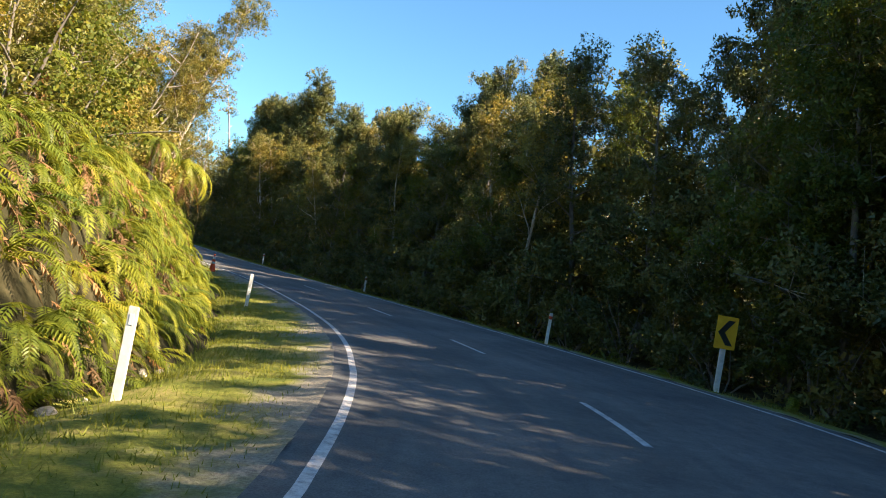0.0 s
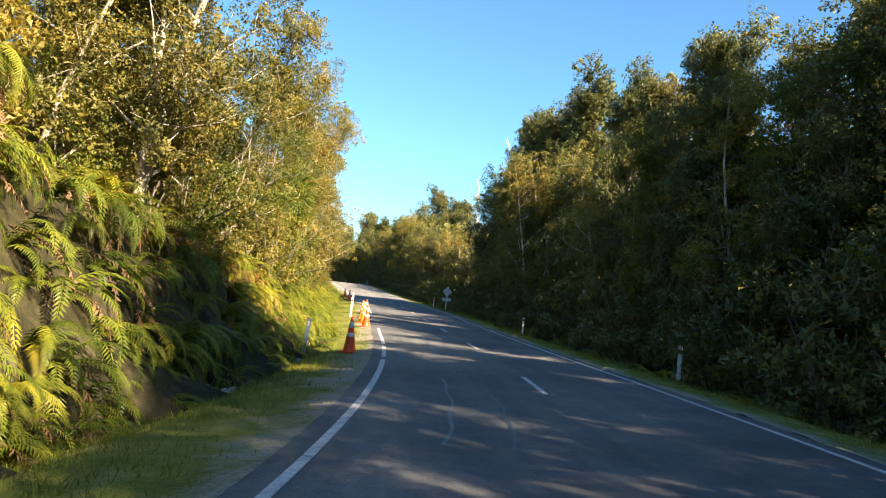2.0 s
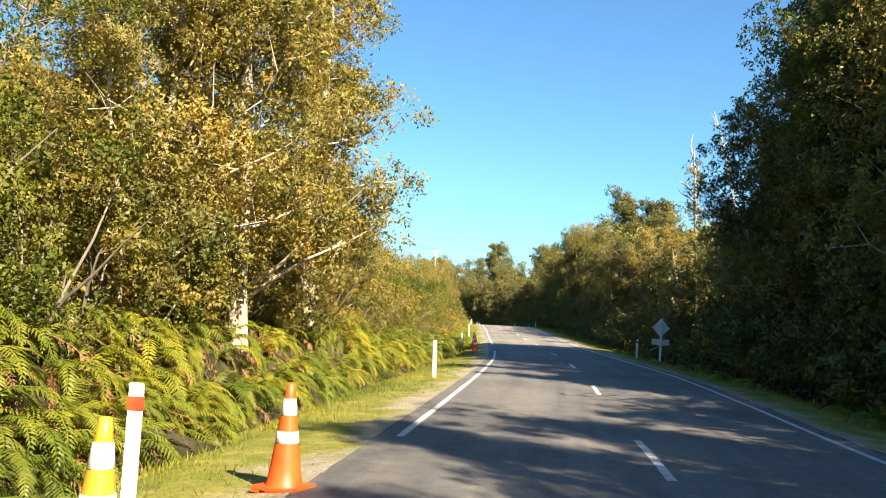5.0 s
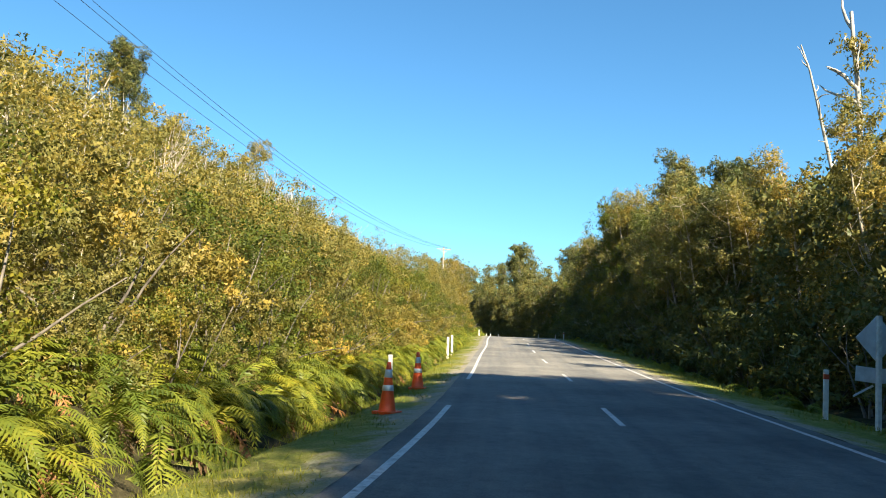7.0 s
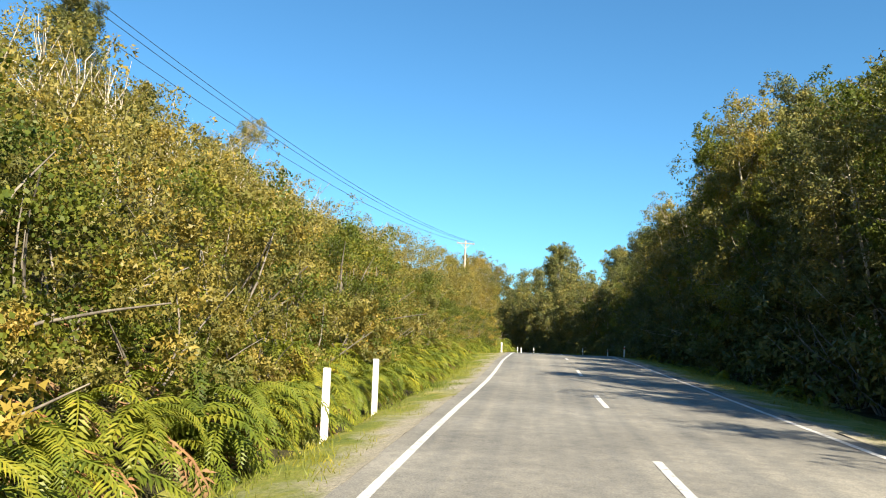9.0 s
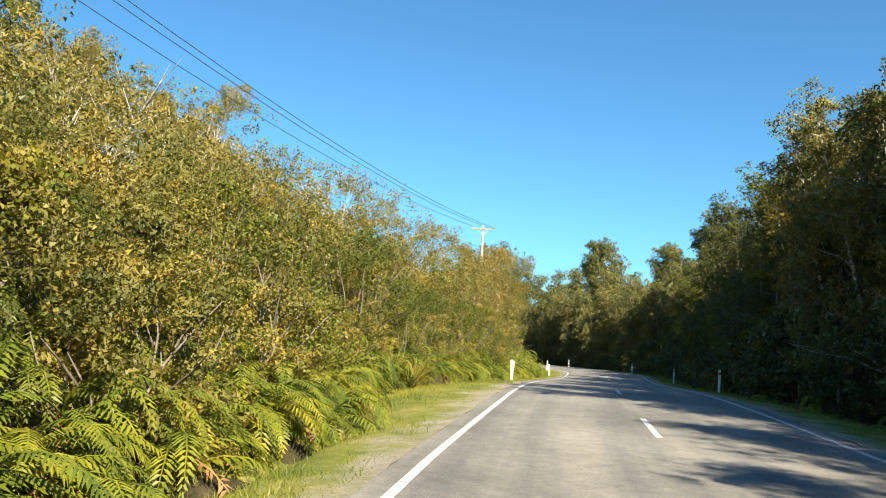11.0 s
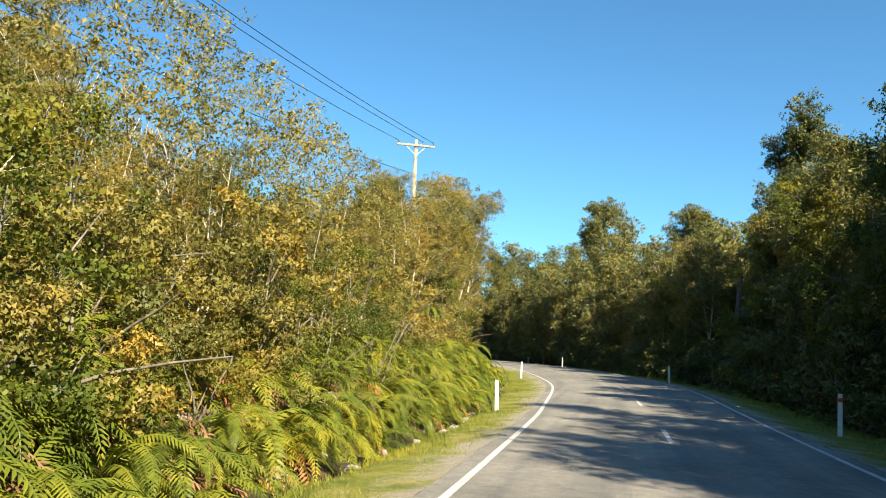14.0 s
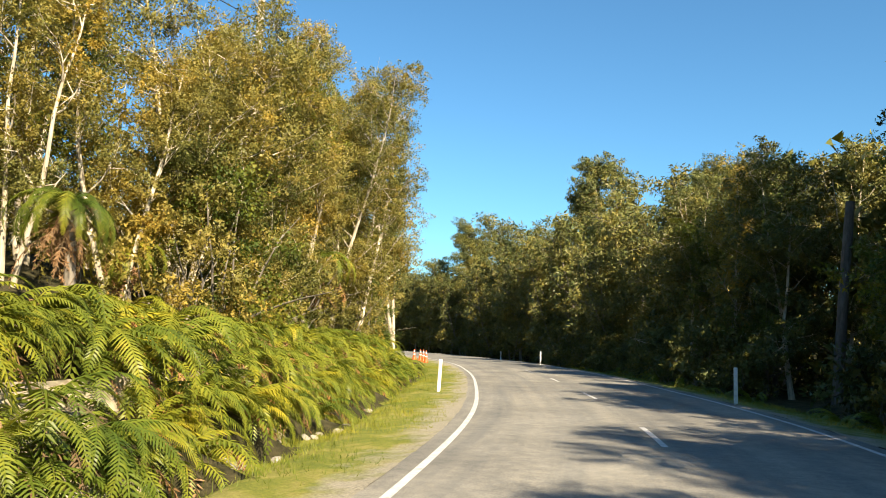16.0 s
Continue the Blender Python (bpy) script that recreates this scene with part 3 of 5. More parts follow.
def far_trees(name, label, places, forms, leaf, bark):
    """Trees deep in the forest or far off, joined: places are x, y, size and turn."""
    wood, crowns, ns = [], [], []
    for k, (x, y, size, turn) in enumerate(places):
        z, c, s = float(height(x, y)[0]) - 0.3, math.cos(turn), math.sin(turn)
        (wv, wf), (lv, lf, ln) = forms[k % len(forms)]
        turned = lambda v: np.stack([c * v[:, 0] - s * v[:, 1], s * v[:, 0] + c * v[:, 1], v[:, 2]], 1)
        wood.append((turned(wv) * size + [x, y, z], wf))
        crowns.append((turned(lv) * size + [x, y, z], lf))
        ns.append(turned(ln))
    (wv, wf), (lv, lf) = joined(wood), joined(crowns)
    tagged(new(name, leaf_mesh(name, lv, lf, np.vstack(ns), leaf)), label, "trees", kind="stuff")
    tagged(new(name + "_wood", mesh_of(name + "_wood", wv, wf, bark, True)), "grey trunks and limbs of the far forest", "trunks", kind="stuff")


def shrub(seed, tall, wide, leaf, each=26, size=0.2, width=0.32, clumps=36, label="", bark=None, broad=False, puffs=0):
    rng = np.random.default_rng(seed)
    wood, centres, radii = [], [], []
    for k in range(7):
        a = rng.uniform(0, 2 * np.pi)
        st = limb(rng, (0, 0, -0.25), (0.55 * np.cos(a), 0.55 * np.sin(a), 1), tall * rng.uniform(0.6, 1.0), 0.0, 6, 0.16)
        wood.append(tube_arrays(st, np.linspace(0.035, 0.008, 6), 5))
    for k in range(clumps):
        a, z = rng.uniform(0, 2 * np.pi), rng.uniform(0.08, 1.0)
        r = wide * math.sqrt(rng.uniform(0.1, 1.0)) * (0.55 + 0.45 * math.sin(math.pi * min(z + 0.15, 1.0)))
        centres.append((r * np.cos(a), r * np.sin(a), tall * z))
        radii.append(rng.uniform(0.3, 0.6) * wide * 0.55)
    v, f = joined(wood)
    empty = new("shrub")
    under("wood", mesh_of("wood", v, f, bark or BARK_GREY, True), empty)
    crown = leaf_cloud(rng, np.array(centres), np.array(radii), each, size, width, 0.1, broad=broad, puffs=puffs)
    under("foliage", leaf_mesh("foliage", *crown, leaf), empty)
    return tagged(empty, label, "shrub")


def frond_arrays(rng, length, start_up, droop, pairs=38, wide=0.2, ragged=0.0, slim=False):
    """One fern frond along +x: an arching rib with tapering leaflets on both sides."""
    u = np.linspace(0, 1, pairs + 2)
    ang = np.radians(start_up - droop * u**1.3)
    step = length / (pairs + 1)
    x = np.concatenate([[0], np.cumsum(np.cos(ang[:-1]) * step)])
    z = np.concatenate([[0], np.cumsum(np.sin(ang[:-1]) * step)])
    side = 0.06 * length * np.sin(u * 2.2 + rng.uniform(0, 3)) * u
    rib = np.stack([x, side, z], 1)
    pieces = [tube_arrays(rib[::4], np.linspace(0.011, 0.003, len(rib[::4])) * length, 3)]
    k = np.arange(2, pairs + 2)
    prof = np.sin(np.pi * (0.1 + 0.9 * u[k] ** 0.75)) ** 0.8 * wide * length + 0.02
    tan = unit(np.gradient(rib, axis=0)[k])
    for sgn in (1, -1):
        way = unit(np.stack([0.35 + 0 * k, sgn * 1.0 + 0 * k, -0.25 + rng.normal(0, 0.12 + ragged, len(k))], 1) + 0.3 * tan)
        if ragged:
            way = unit(way + rng.normal(0, ragged, way.shape) - [0, 0, ragged])
        ln = (prof * rng.uniform(0.85, 1.1, len(k)))[:, None]
        across = tan * step * 0.42
        b = rib[k]
        mid = b + way * ln * 0.4
        n = len(k)
        if slim:
            v = np.stack([b, mid + across * 0.9, b + way * ln - [0, 0, 0.02], mid - across * 0.9], 1)
            pieces.append((v.reshape(-1, 3), np.arange(4 * n).reshape(n, 4)))
            continue
        v = np.stack([b - across * 0.6, b + across * 0.6, mid + across * 0.85, b + way * ln - [0, 0, 0.02], mid - across * 0.85], 1)
        i = np.arange(5 * n).reshape(n, 5)
        pieces.append((v.reshape(-1, 3), np.vstack([i[:, [0, 1, 2, 4]], np.stack([i[:, 4], i[:, 2], i[:, 3], i[:, 3]], 1)])))
    return joined(pieces)


def quads_or_tris(name, v, q, mat, smooth=False):
    """A mesh of quads in which a repeated last corner marks a triangle."""
    tri = q[:, 2] == q[:, 3]
    quad = q[~tri]
    both = np.vstack([q[tri][:, :3], quad[:, [0, 1, 2]], quad[:, [0, 2, 3]]])
    return mesh_of(name, v, both, mat, smooth)


frng = np.random.default_rng(11)
FRONDS = [quads_or_tris("frond", *frond_arrays(frng, ln, up, dr, wide=w), LEAF_FERN) for ln, up, dr, w in ((1.1, 52, 140, 0.115), (1.0, 34, 120, 0.125), (1.25, 62, 160, 0.11), (0.85, 20, 100, 0.135))]
DEAD = [quads_or_tris("dead_frond", *frond_arrays(frng, ln, up, dr, 26, 0.085, 0.3), LEAF_BROWN) for ln, up, dr in ((1.3, -20, 70), (1.1, -45, 45))]


def fern(seed, count, facing, label):
    """A fern: fronds from one crown, most of them leaning towards +x; facing: the half-angle of that spread."""
    rng = np.random.default_rng(seed)
    empty = new("fern")
    for k in range(count):
        a = radians(rng.uniform(-facing, facing))
        ob = under("frond", FRONDS[rng.integers(len(FRONDS))], empty)
        sc = rng.uniform(0.7, 1.15)
        ob.matrix_basis = pose(0.1 * math.cos(a), 0.1 * math.sin(a), rng.uniform(0, 0.15), rng.uniform(-14, 14), rng.uniform(-12, 22), math.degrees(a)) @ Matrix.Scale(sc, 4)
    if rng.random() < 0.6:
        ob = under("dead_frond", DEAD[0], empty, "withered brown frond")
        ob.matrix_basis = pose(0, 0, 0.15, 0, 0, rng.uniform(-60, 60)) @ Matrix.Scale(0.8, 4)
    return tagged(empty, label, "fern")


def tree_fern(seed, tall, label):
    rng = np.random.default_rng(seed)
    empty = new("tree_fern")
    trunk = limb(rng, (0, 0, -0.4), (0.1, 0, 1), tall + 0.4, 0, 6, 0.04)
    v, f = tube_arrays(trunk, (0.2, 0.15, 0.13, 0.12, 0.12, 0.09), 8)
    under("trunk", mesh_of("trunk", v, f, BARK_GREY, True), empty)
    top = trunk[-1]
    for k in range(20):
        ob = under("frond", FRONDS[rng.integers(3)], empty)
        ob.matrix_basis = pose(*top, rng.uniform(-8, 8), rng.uniform(28, 58), 18 * k + rng.uniform(-9, 9)) @ Matrix.Scale(rng.uniform(1.5, 1.9), 4)
    for k in range(48):
        ob = under("dead_frond", DEAD[k % 2], empty, "withered brown frond hanging as a skirt")
        tip = rng.uniform(-20, 10) if k % 4 == 0 else rng.uniform(25, 60)
        ob.matrix_basis = pose(*(top + [0.12 * math.cos(7.5 * k), 0.12 * math.sin(7.5 * k), -rng.uniform(0.02, 0.7)]), 0, tip, 7.5 * k + rng.uniform(-9, 9)) @ Matrix.Scale(rng.uniform(0.9, 1.35), 4)
    return tagged(empty, label, "tree fern")


def strap_tuft(seed, count, length, leaf, label, name="flax", slim=1.0, low=45, high=85):
    """A tuft of long arching straps, each narrowing to its tip."""
    rng = np.random.default_rng(seed)
    pieces = []
    for k in range(count):
        a, up = rng.uniform(0, 2 * np.pi), rng.uniform(low, high)
        ln, w = length * rng.uniform(0.6, 1.15), rng.uniform(0.018, 0.032) * length / 1.3 * slim
        ang = np.radians(up - rng.uniform(60, 130) * np.linspace(0, 1, 6) ** 1.4)
        r = np.concatenate([[0.05], 0.05 + np.cumsum(np.cos(ang[:-1])) * ln / 5])
        z = np.concatenate([[0], np.cumsum(np.sin(ang[:-1])) * ln / 5])
        c = np.stack([r * np.cos(a), r * np.sin(a), z], 1)
        o = np.array([-np.sin(a), np.cos(a), 0]) * w
        prof = np.array([0.6, 1, 1, 0.8, 0.5, 0.05])[:, None]
        v = np.concatenate([c + o * prof, c - o * prof])
        i = np.arange(5)
        pieces.append((v, np.stack([i, i + 1, i + 7, i + 6], 1)))
    v, f = joined(pieces)
    empty = new(name)
    under("foliage", mesh_of("foliage", v, f, leaf), empty)
    return tagged(empty, label, name)


def spot(s, l, turn=0.0, scale=1.0, sink=0.0, tilt=0.0):
    """A pose on the land at a distance and offset, with +x turned towards the road when turn is 0."""
    x, y = plan(s, l)
    tx, ty = np.interp(s, RUN, TAN[:, 0]), np.interp(s, RUN, TAN[:, 1])
    face = math.degrees(math.atan2(-tx, ty)) if l > 0 else math.degrees(math.atan2(tx, -ty))
    z = height(x, y)[0] - sink
    return pose(float(x), float(y), float(z), 0, tilt, face + turn) @ Matrix.Scale(scale, 4)


def spot_xy(x, y, turn=0.0, scale=1.0, sink=0.0):
    return pose(x, y, float(height(x, y)[0]) - sink, 0, 0, turn) @ Matrix.Scale(scale, 4)


# where tree ferns, the leaning pole and the sign stand free of bushes
CLEAR = [(-98.2, 172.4, 2.4), (-100.5, 174.0, 1.6), (-97.0, 198.8, 3.0), (-96.0, 194.8, 3.4), (7.6, 19.5, 1.8), (-32.0, 96.5, 3.2), (-30.6, 93.6, 2.6), (-20.6, 50.4, 1.6), (-19.6, 42.5, 1.5), (-18.0, 41.4, 2.0), (-15.4, 39.4, 1.6)]


def clear_of(x, y):
    ok = np.ones(len(x), bool)
    for cx, cy, r in CLEAR:
        ok &= np.hypot(x - cx, y - cy) > r + 0.6
    return ok


class Stock:
    """Kinds of plant, each with some built forms; the first use of a form places it, later uses copy it."""

    def __init__(self, forms, group, keeps_clear=True, gain=1.0):
        self.forms, self.group, self.used, self.keeps_clear, self.gain = forms, group, set(), keeps_clear, gain

    def put(self, rng, m, exact=False):
        m = m if exact else m @ Matrix.Scale(self.gain, 4)
        k = int(rng.integers(len(self.forms)))
        if self.keeps_clear and any(math.hypot(m.translation.x - x, m.translation.y - y) < r for x, y, r in CLEAR):
            return None
        ob = self.forms[k]
        if k in self.used:
            ob = copy_thing(ob, m @ Matrix.Diagonal((*(1 / v for v in ob.scale), 1)))
        else:
            ob.matrix_basis = m
            self.used.add(k)
        ob["group"] = self.group
        return ob

    def finish(self):
        for k, ob in enumerate(self.forms):
            if k not in self.used:
                for o in (*ob.children_recursive, ob):
                    bpy.data.objects.remove(o)


TEA = "slender tea tree with pale stems and feathery olive foliage"
TEA_L = Stock([tree(21, 9.0, 2.1, LEAF_OLIVE, BARK_PALE, 3, 0.14, 21, 4, 0.62, 400, 0.068, 0.34, 1.0, label=TEA, puffs=24), tree(22, 10.0, 2.1, LEAF_OLIVE, BARK_PALE, 2, 0.18, 21, 4, 0.66, 400, 0.068, 0.34, 1.0, label=TEA, puffs=24),
               tree(23, 8.0, 2.1, LEAF_OLIVE, BARK_PALE, 3, 0.1, 21, 4, 0.64, 400, 0.068, 0.34, 0.8, label=TEA, puffs=24), tree(24, 8.6, 1.9, LEAF_OLIVE, BARK_PALE, 4, 0.18, 20, 4, 0.58, 300, 0.068, 0.34, 1.1, label="slender tea tree with many bare pale stems and thin olive foliage", puffs=22)], "tea trees on the sunlit bank", gain=0.62)
FOREST = "tall dark forest tree with a ragged crown and grey trunk"
RIGHT = Stock([tree(41, 14.0, 3.3, LEAF_DARK, BARK_GREY, 1, 0.16, 23, 4, 1.0, 260, 0.125, 0.32, 0.5, label=FOREST, puffs=20), tree(42, 12.5, 3.3, LEAF_DARK, BARK_PALE, 2, 0.14, 23, 4, 1.0, 260, 0.125, 0.32, 0.6, label=FOREST, puffs=20),
               tree(43, 14.0, 3.0, LEAF_OLIVE, BARK_PALE, 2, 0.2, 22, 4, 1.0, 260, 0.12, 0.32, 0.8, label="tall tea tree with pale forked stems and olive crown", puffs=20),
               tree(44, 13.0, 3.5, LEAF_GREEN, BARK_GREY, 1, 0.12, 23, 4,1.0, 260, 0.125, 0.32, 0.4, label=FOREST, puffs=20)], "forest trees beside the road", gain=0.87)
LUSH = Stock([tree(26, 9.5, 2.6, LEAF_OLIVE, BARK_PALE, 2, 0.06, 30, 4, 0.72, 400, 0.07, 0.34, 0.6, label="leafy olive-green tree with pale branches, full to the ground", puffs=24), tree(27, 9.0, 2.8, LEAF_OLIVE, BARK_PALE, 3, 0.05, 30, 4, 0.7, 400, 0.07, 0.34, 0.7, label="leafy olive-green tree with pale branches, full to the ground", puffs=24),
              tree(28, 9.0, 2.7, LEAF_GREEN, BARK_GREY, 2, 0.05, 30, 4, 0.72, 280, 0.058, 0.4, 0.5, label="leafy green broadleaf tree with yellowing leaves", broad=True, puffs=14)], "leafy trees on the bank", gain=0.74)
HIGH = Stock([tree(31, 14.0, 3.4, LEAF_OLIVE, BARK_PALE, 2, 0.1, 44, 5, 0.85, 330, 0.085, 0.34, 0.7, label="tall leafy olive-green tree with pale forked branches", puffs=22), tree(32, 14.0, 3.2, LEAF_OLIVE, BARK_PALE, 3, 0.14, 42, 5, 0.85, 330, 0.085, 0.34, 0.8, label="tall leafy olive-green tree with pale forked branches", puffs=22)], "tall trees on the bank")
TALL = Stock([tree(51, 19.0, 5.6, LEAF_DARK, BARK_GREY, 1, 0.1, 60, 5, 0.9, 220, 0.17, 0.3, 0.3, True, label="tall dark podocarp with tiered branches", girth=0.016, puffs=14),
              tree(52, 20.0, 6.2, LEAF_DARK, BARK_GREY, 1, 0.14, 60, 5, 0.95, 220, 0.17, 0.3, 0.5, True, label="tall dark podocarp with tiered branches", girth=0.016, puffs=14)], "tall podocarps over the forest")
SHRUBS = Stock([shrub(61, 2.6, 1.5, LEAF_OLIVE, 230, 0.065, 0.34, label="bushy olive-green roadside shrub", puffs=23), shrub(62, 3.2, 1.6, LEAF_GREEN, 170, 0.058, 0.4, label="bushy green roadside shrub", broad=True, puffs=8), shrub(63, 2.0, 1.4, LEAF_OLIVE, 230, 0.065, 0.34, label="low olive-green roadside shrub", puffs=23)], "shrubs on the bank", gain=1.04)
DARK_SHRUBS = Stock([shrub(64, 3.4, 1.9, LEAF_DARK, 76, 0.17, 0.26, 40, label="dense dark shrub at the forest edge", puffs=9), shrub(65, 2.6, 1.8, LEAF_DARK, 76, 0.17, 0.26, 40, label="dense dark shrub at the forest edge", puffs=9)], "shrubs at the forest edge")
FERNS = Stock([fern(71, 13, 120, "arching green crown fern on the bank"), fern(72, 12, 105, "arching green crown fern on the bank"), fern(73, 13, 130, "arching green crown fern on the bank"), fern(74, 11, 100, "arching green crown fern on the bank")], "ferns along the road", False)
TREE_FERNS = Stock([tree_fern(81, 2.0, "tree fern with a skirt of brown dead fronds"), tree_fern(82, 2.8, "tree fern with a skirt of brown dead fronds")], "tree ferns", False, 0.82)
FLAX = Stock([strap_tuft(91, 60, 1.5, LEAF_GREEN, "clump of long drooping strap leaves"), strap_tuft(92, 46, 1.3, LEAF_GREEN, "clump of long drooping strap leaves")], "strap-leaved clumps", gain=1.25)


def fern_stuff(rng, places):
    """The ferns further up the bank, too many to pick apart, as one mesh of fronds."""
    forms = [frond_arrays(rng, ln, up, dr, 25, w, slim=True) for ln, up, dr, w in ((1.1, 52, 145, 0.115), (1.0, 32, 125, 0.125), (1.2, 58, 165, 0.11))]
    withered = [frond_arrays(rng, ln, up, dr, 20, 0.085, 0.3, True) for ln, up, dr in ((1.1, -10, 75), (0.9, -35, 50))]
    vs, qs, at, dv, dq, dead_at = [], [], 0, [], [], 0
    for x, y, z, face, scale in places:
        for k in range(7):
            v, q = forms[rng.integers(3)]
            a = face + rng.uniform(-1.7, 1.7)
            lean = rng.uniform(-0.25, 0.35)
            px, pz = v[:, 0] * math.cos(lean) + v[:, 2] * math.sin(lean), v[:, 2] * math.cos(lean) - v[:, 0] * math.sin(lean)
            sc = scale * rng.uniform(0.75, 1.15)
            vs.append(np.stack([x + sc * (px * math.cos(a) - v[:, 1] * math.sin(a)), y + sc * (px * math.sin(a) + v[:, 1] * math.cos(a)), z + sc * pz], 1))
            qs.append(q + at)
            at += len(v)
        for k in range(2):
            v, q = withered[k]
            a, sc = face + rng.uniform(-1.0, 1.0), scale * rng.uniform(0.7, 1.1)
            dv.append(np.stack([x + sc * (v[:, 0] * math.cos(a) - v[:, 1] * math.sin(a)), y + sc * (v[:, 0] * math.sin(a) + v[:, 1] * math.cos(a)), z + 0.25 + sc * v[:, 2]], 1))
            dq.append(q + dead_at)
            dead_at += len(v)
    tagged(new("dead_ferns", quads_or_tris("dead_ferns", np.vstack(dv), np.vstack(dq), LEAF_BROWN)), "withered brown fronds hanging under the ferns", "dead ferns", kind="stuff")
    tagged(new("fern_cover", quads_or_tris("fern_cover", np.vstack(vs), np.vstack(qs), LEAF_FERN)), "dense cover of arching green ferns on the bank", "ferns", kind="stuff")


def facing(s, l):
    tx, ty = np.interp(s, RUN, TAN[:, 0]), np.interp(s, RUN, TAN[:, 1])
    return math.atan2(-tx, ty) if l > 0 else math.atan2(tx, -ty)


def plant_left():
    rng = np.random.default_rng(101)
    s, cover = -3.0, []
    while s < 236:
        f = float(foot(s)) + (0.3 if s > 80 else 0.0)
        if s < 215:
            FERNS.put(rng, spot(s, f + rng.uniform(0.35, 0.75), rng.uniform(-25, 25), rng.uniform(0.85, 1.15) * (1.0 if s < 80 else 1.2)))
        rows = (0.4, 0.75, 1.1, 1.5, 1.9, 2.4, 2.9, 3.5) if s < 70 else (0.5, 0.9, 1.35, 1.8, 2.3, 2.9) if s > 184 else (0.4, 0.8, 1.25, 1.75, 2.3, 2.9, 3.5)
        for up in (0.12,) + rows + ((0.2,) if s >= 215 else ()):
            t = s + rng.uniform(-0.6, 0.6)
            l = f + up + rng.uniform(-0.25, 0.25)
            x, y = plan(t, l)
            cover.append((float(x), float(y), float(height(x, y)[0]), facing(t, l), rng.uniform(0.9, 1.25) * (1.0 if s < 80 else 1.2)))
        s += rng.uniform(0.75, 1.1) if s < 70 else rng.uniform(0.95, 1.45)
    fern_stuff(rng, cover)
    for s in np.arange(38, 92, 2.0):
        SHRUBS.put(rng, spot(s + rng.uniform(-0.8, 0.8), float(foot(s)) + rng.uniform(1.7, 2.4), rng.uniform(0, 360), rng.uniform(0.85, 1.3), 0.2))
    for s in np.arange(92, 186, 1.9):
        SHRUBS.put(rng, spot(s + rng.uniform(-0.8, 0.8), float(foot(s)) + rng.uniform(1.3, 2.1), rng.uniform(0, 360), rng.uniform(0.6, 1.0), 0.3))
    for s in np.arange(-6, 240, 2.7):
        f = float(foot(s))
        SHRUBS.put(rng, spot(s + rng.uniform(-1, 1), f + rng.uniform(2.6, 4.0), rng.uniform(0, 360), rng.uniform(0.8, 1.25), 0.2))
        if rng.random() < 0.6:
            SHRUBS.put(rng, spot(s + rng.uniform(-1, 1), f + rng.uniform(4.4, 7.0), rng.uniform(0, 360), rng.uniform(0.9, 1.5), 0.2))
    for s in np.arange(-8, 238, 3.6):
        f = float(foot(s))
        tall = float(table(s, (-10, 20, 32, 60, 80, 88, 100, 115, 125, 148, 155, 172, 190, 205, 220, 240), (0.8, 0.8, 1.1, 1.15, 0.76, 0.5, 0.41, 0.39, 0.39, 0.45, 0.52, 0.56, 0.68, 1.1, 1.2, 1.1)))
        stock = LUSH if s < 90 or rng.random() < 0.25 else TEA_L
        stock.put(rng, spot(s + rng.uniform(-1, 1), f + rng.uniform(3.2, 5.0) - (0.9 if 36 < s < 92 else 0.0), rng.uniform(0, 360), tall * rng.uniform(0.85, 1.1), 0.2))
        if rng.random() < 0.25:
            continue
        stock = LUSH if s < 90 or rng.random() < 0.3 else TEA_L
        stock.put(rng, spot(s + rng.uniform(-1.5, 1.5), f + rng.uniform(6.5, 10.0), rng.uniform(0, 360), tall * rng.uniform(0.85, 1.1), 0.2))
    for x, y, top, stock in ((-31.9, 70.4, 15.6, LUSH), (-29.8, 66.4, 14.5, LUSH), (-28.8, 63.0, 12.5, LUSH), (-35.4, 75.2, 8.4, TEA_L), (-12.6, 33.8, 12.0, LUSH), (-105.2, 174.6, 12.2, TEA_L), (-107.4, 181.2, 10.0, TEA_L), (-110.4, 185.0, 11.2, TEA_L), (-113.4, 189.2, 13.6, LUSH), (-116.0, 192.6, 14.2, TEA_L), (-104.9, 177.8, 11.2, LUSH), (-110.8, 183.3, 14.3, LUSH), (-115.0, 187.3, 15.6, LUSH), (-118.0, 191.0, 15.4, LUSH), (-121.0, 198.0, 16.5, LUSH), (-124.0, 203.0, 15.0, TEA_L), (-108.0, 182.0, 11.2, LUSH), (-107.0, 180.4, 10.6, LUSH),
                             (-119.0, 149.0, 22.5, LUSH), (-135.0, 160.0, 30.0, LUSH), (-150.0, 152.0, 39.0, LUSH), (-160.0, 172.0, 39.0, LUSH)):
        z = float(height(x, y)[0])
        if stock is LUSH and top - z > 9.5:
            HIGH.put(rng, spot_xy(x, y, rng.uniform(0, 360), (top - z) / 14.2, 0.2), True)
        else:
            stock.put(rng, spot_xy(x, y, rng.uniform(0, 360), max(0.4, (top - z) / 9.2), 0.2), True)
    z = float(height(-145.0, 142.0)[0])
    TALL.put(rng, spot_xy(-145.0, 142.0, 40, max(0.6, (47.0 - z) / 21.0), 0.3))


def edge(s):
    """Offset of the forest edge on the right."""
    return table(s, (-40, 24, 32, 40, 300), (-10.3, -9.6, -8.0, -7.7, -7.7))


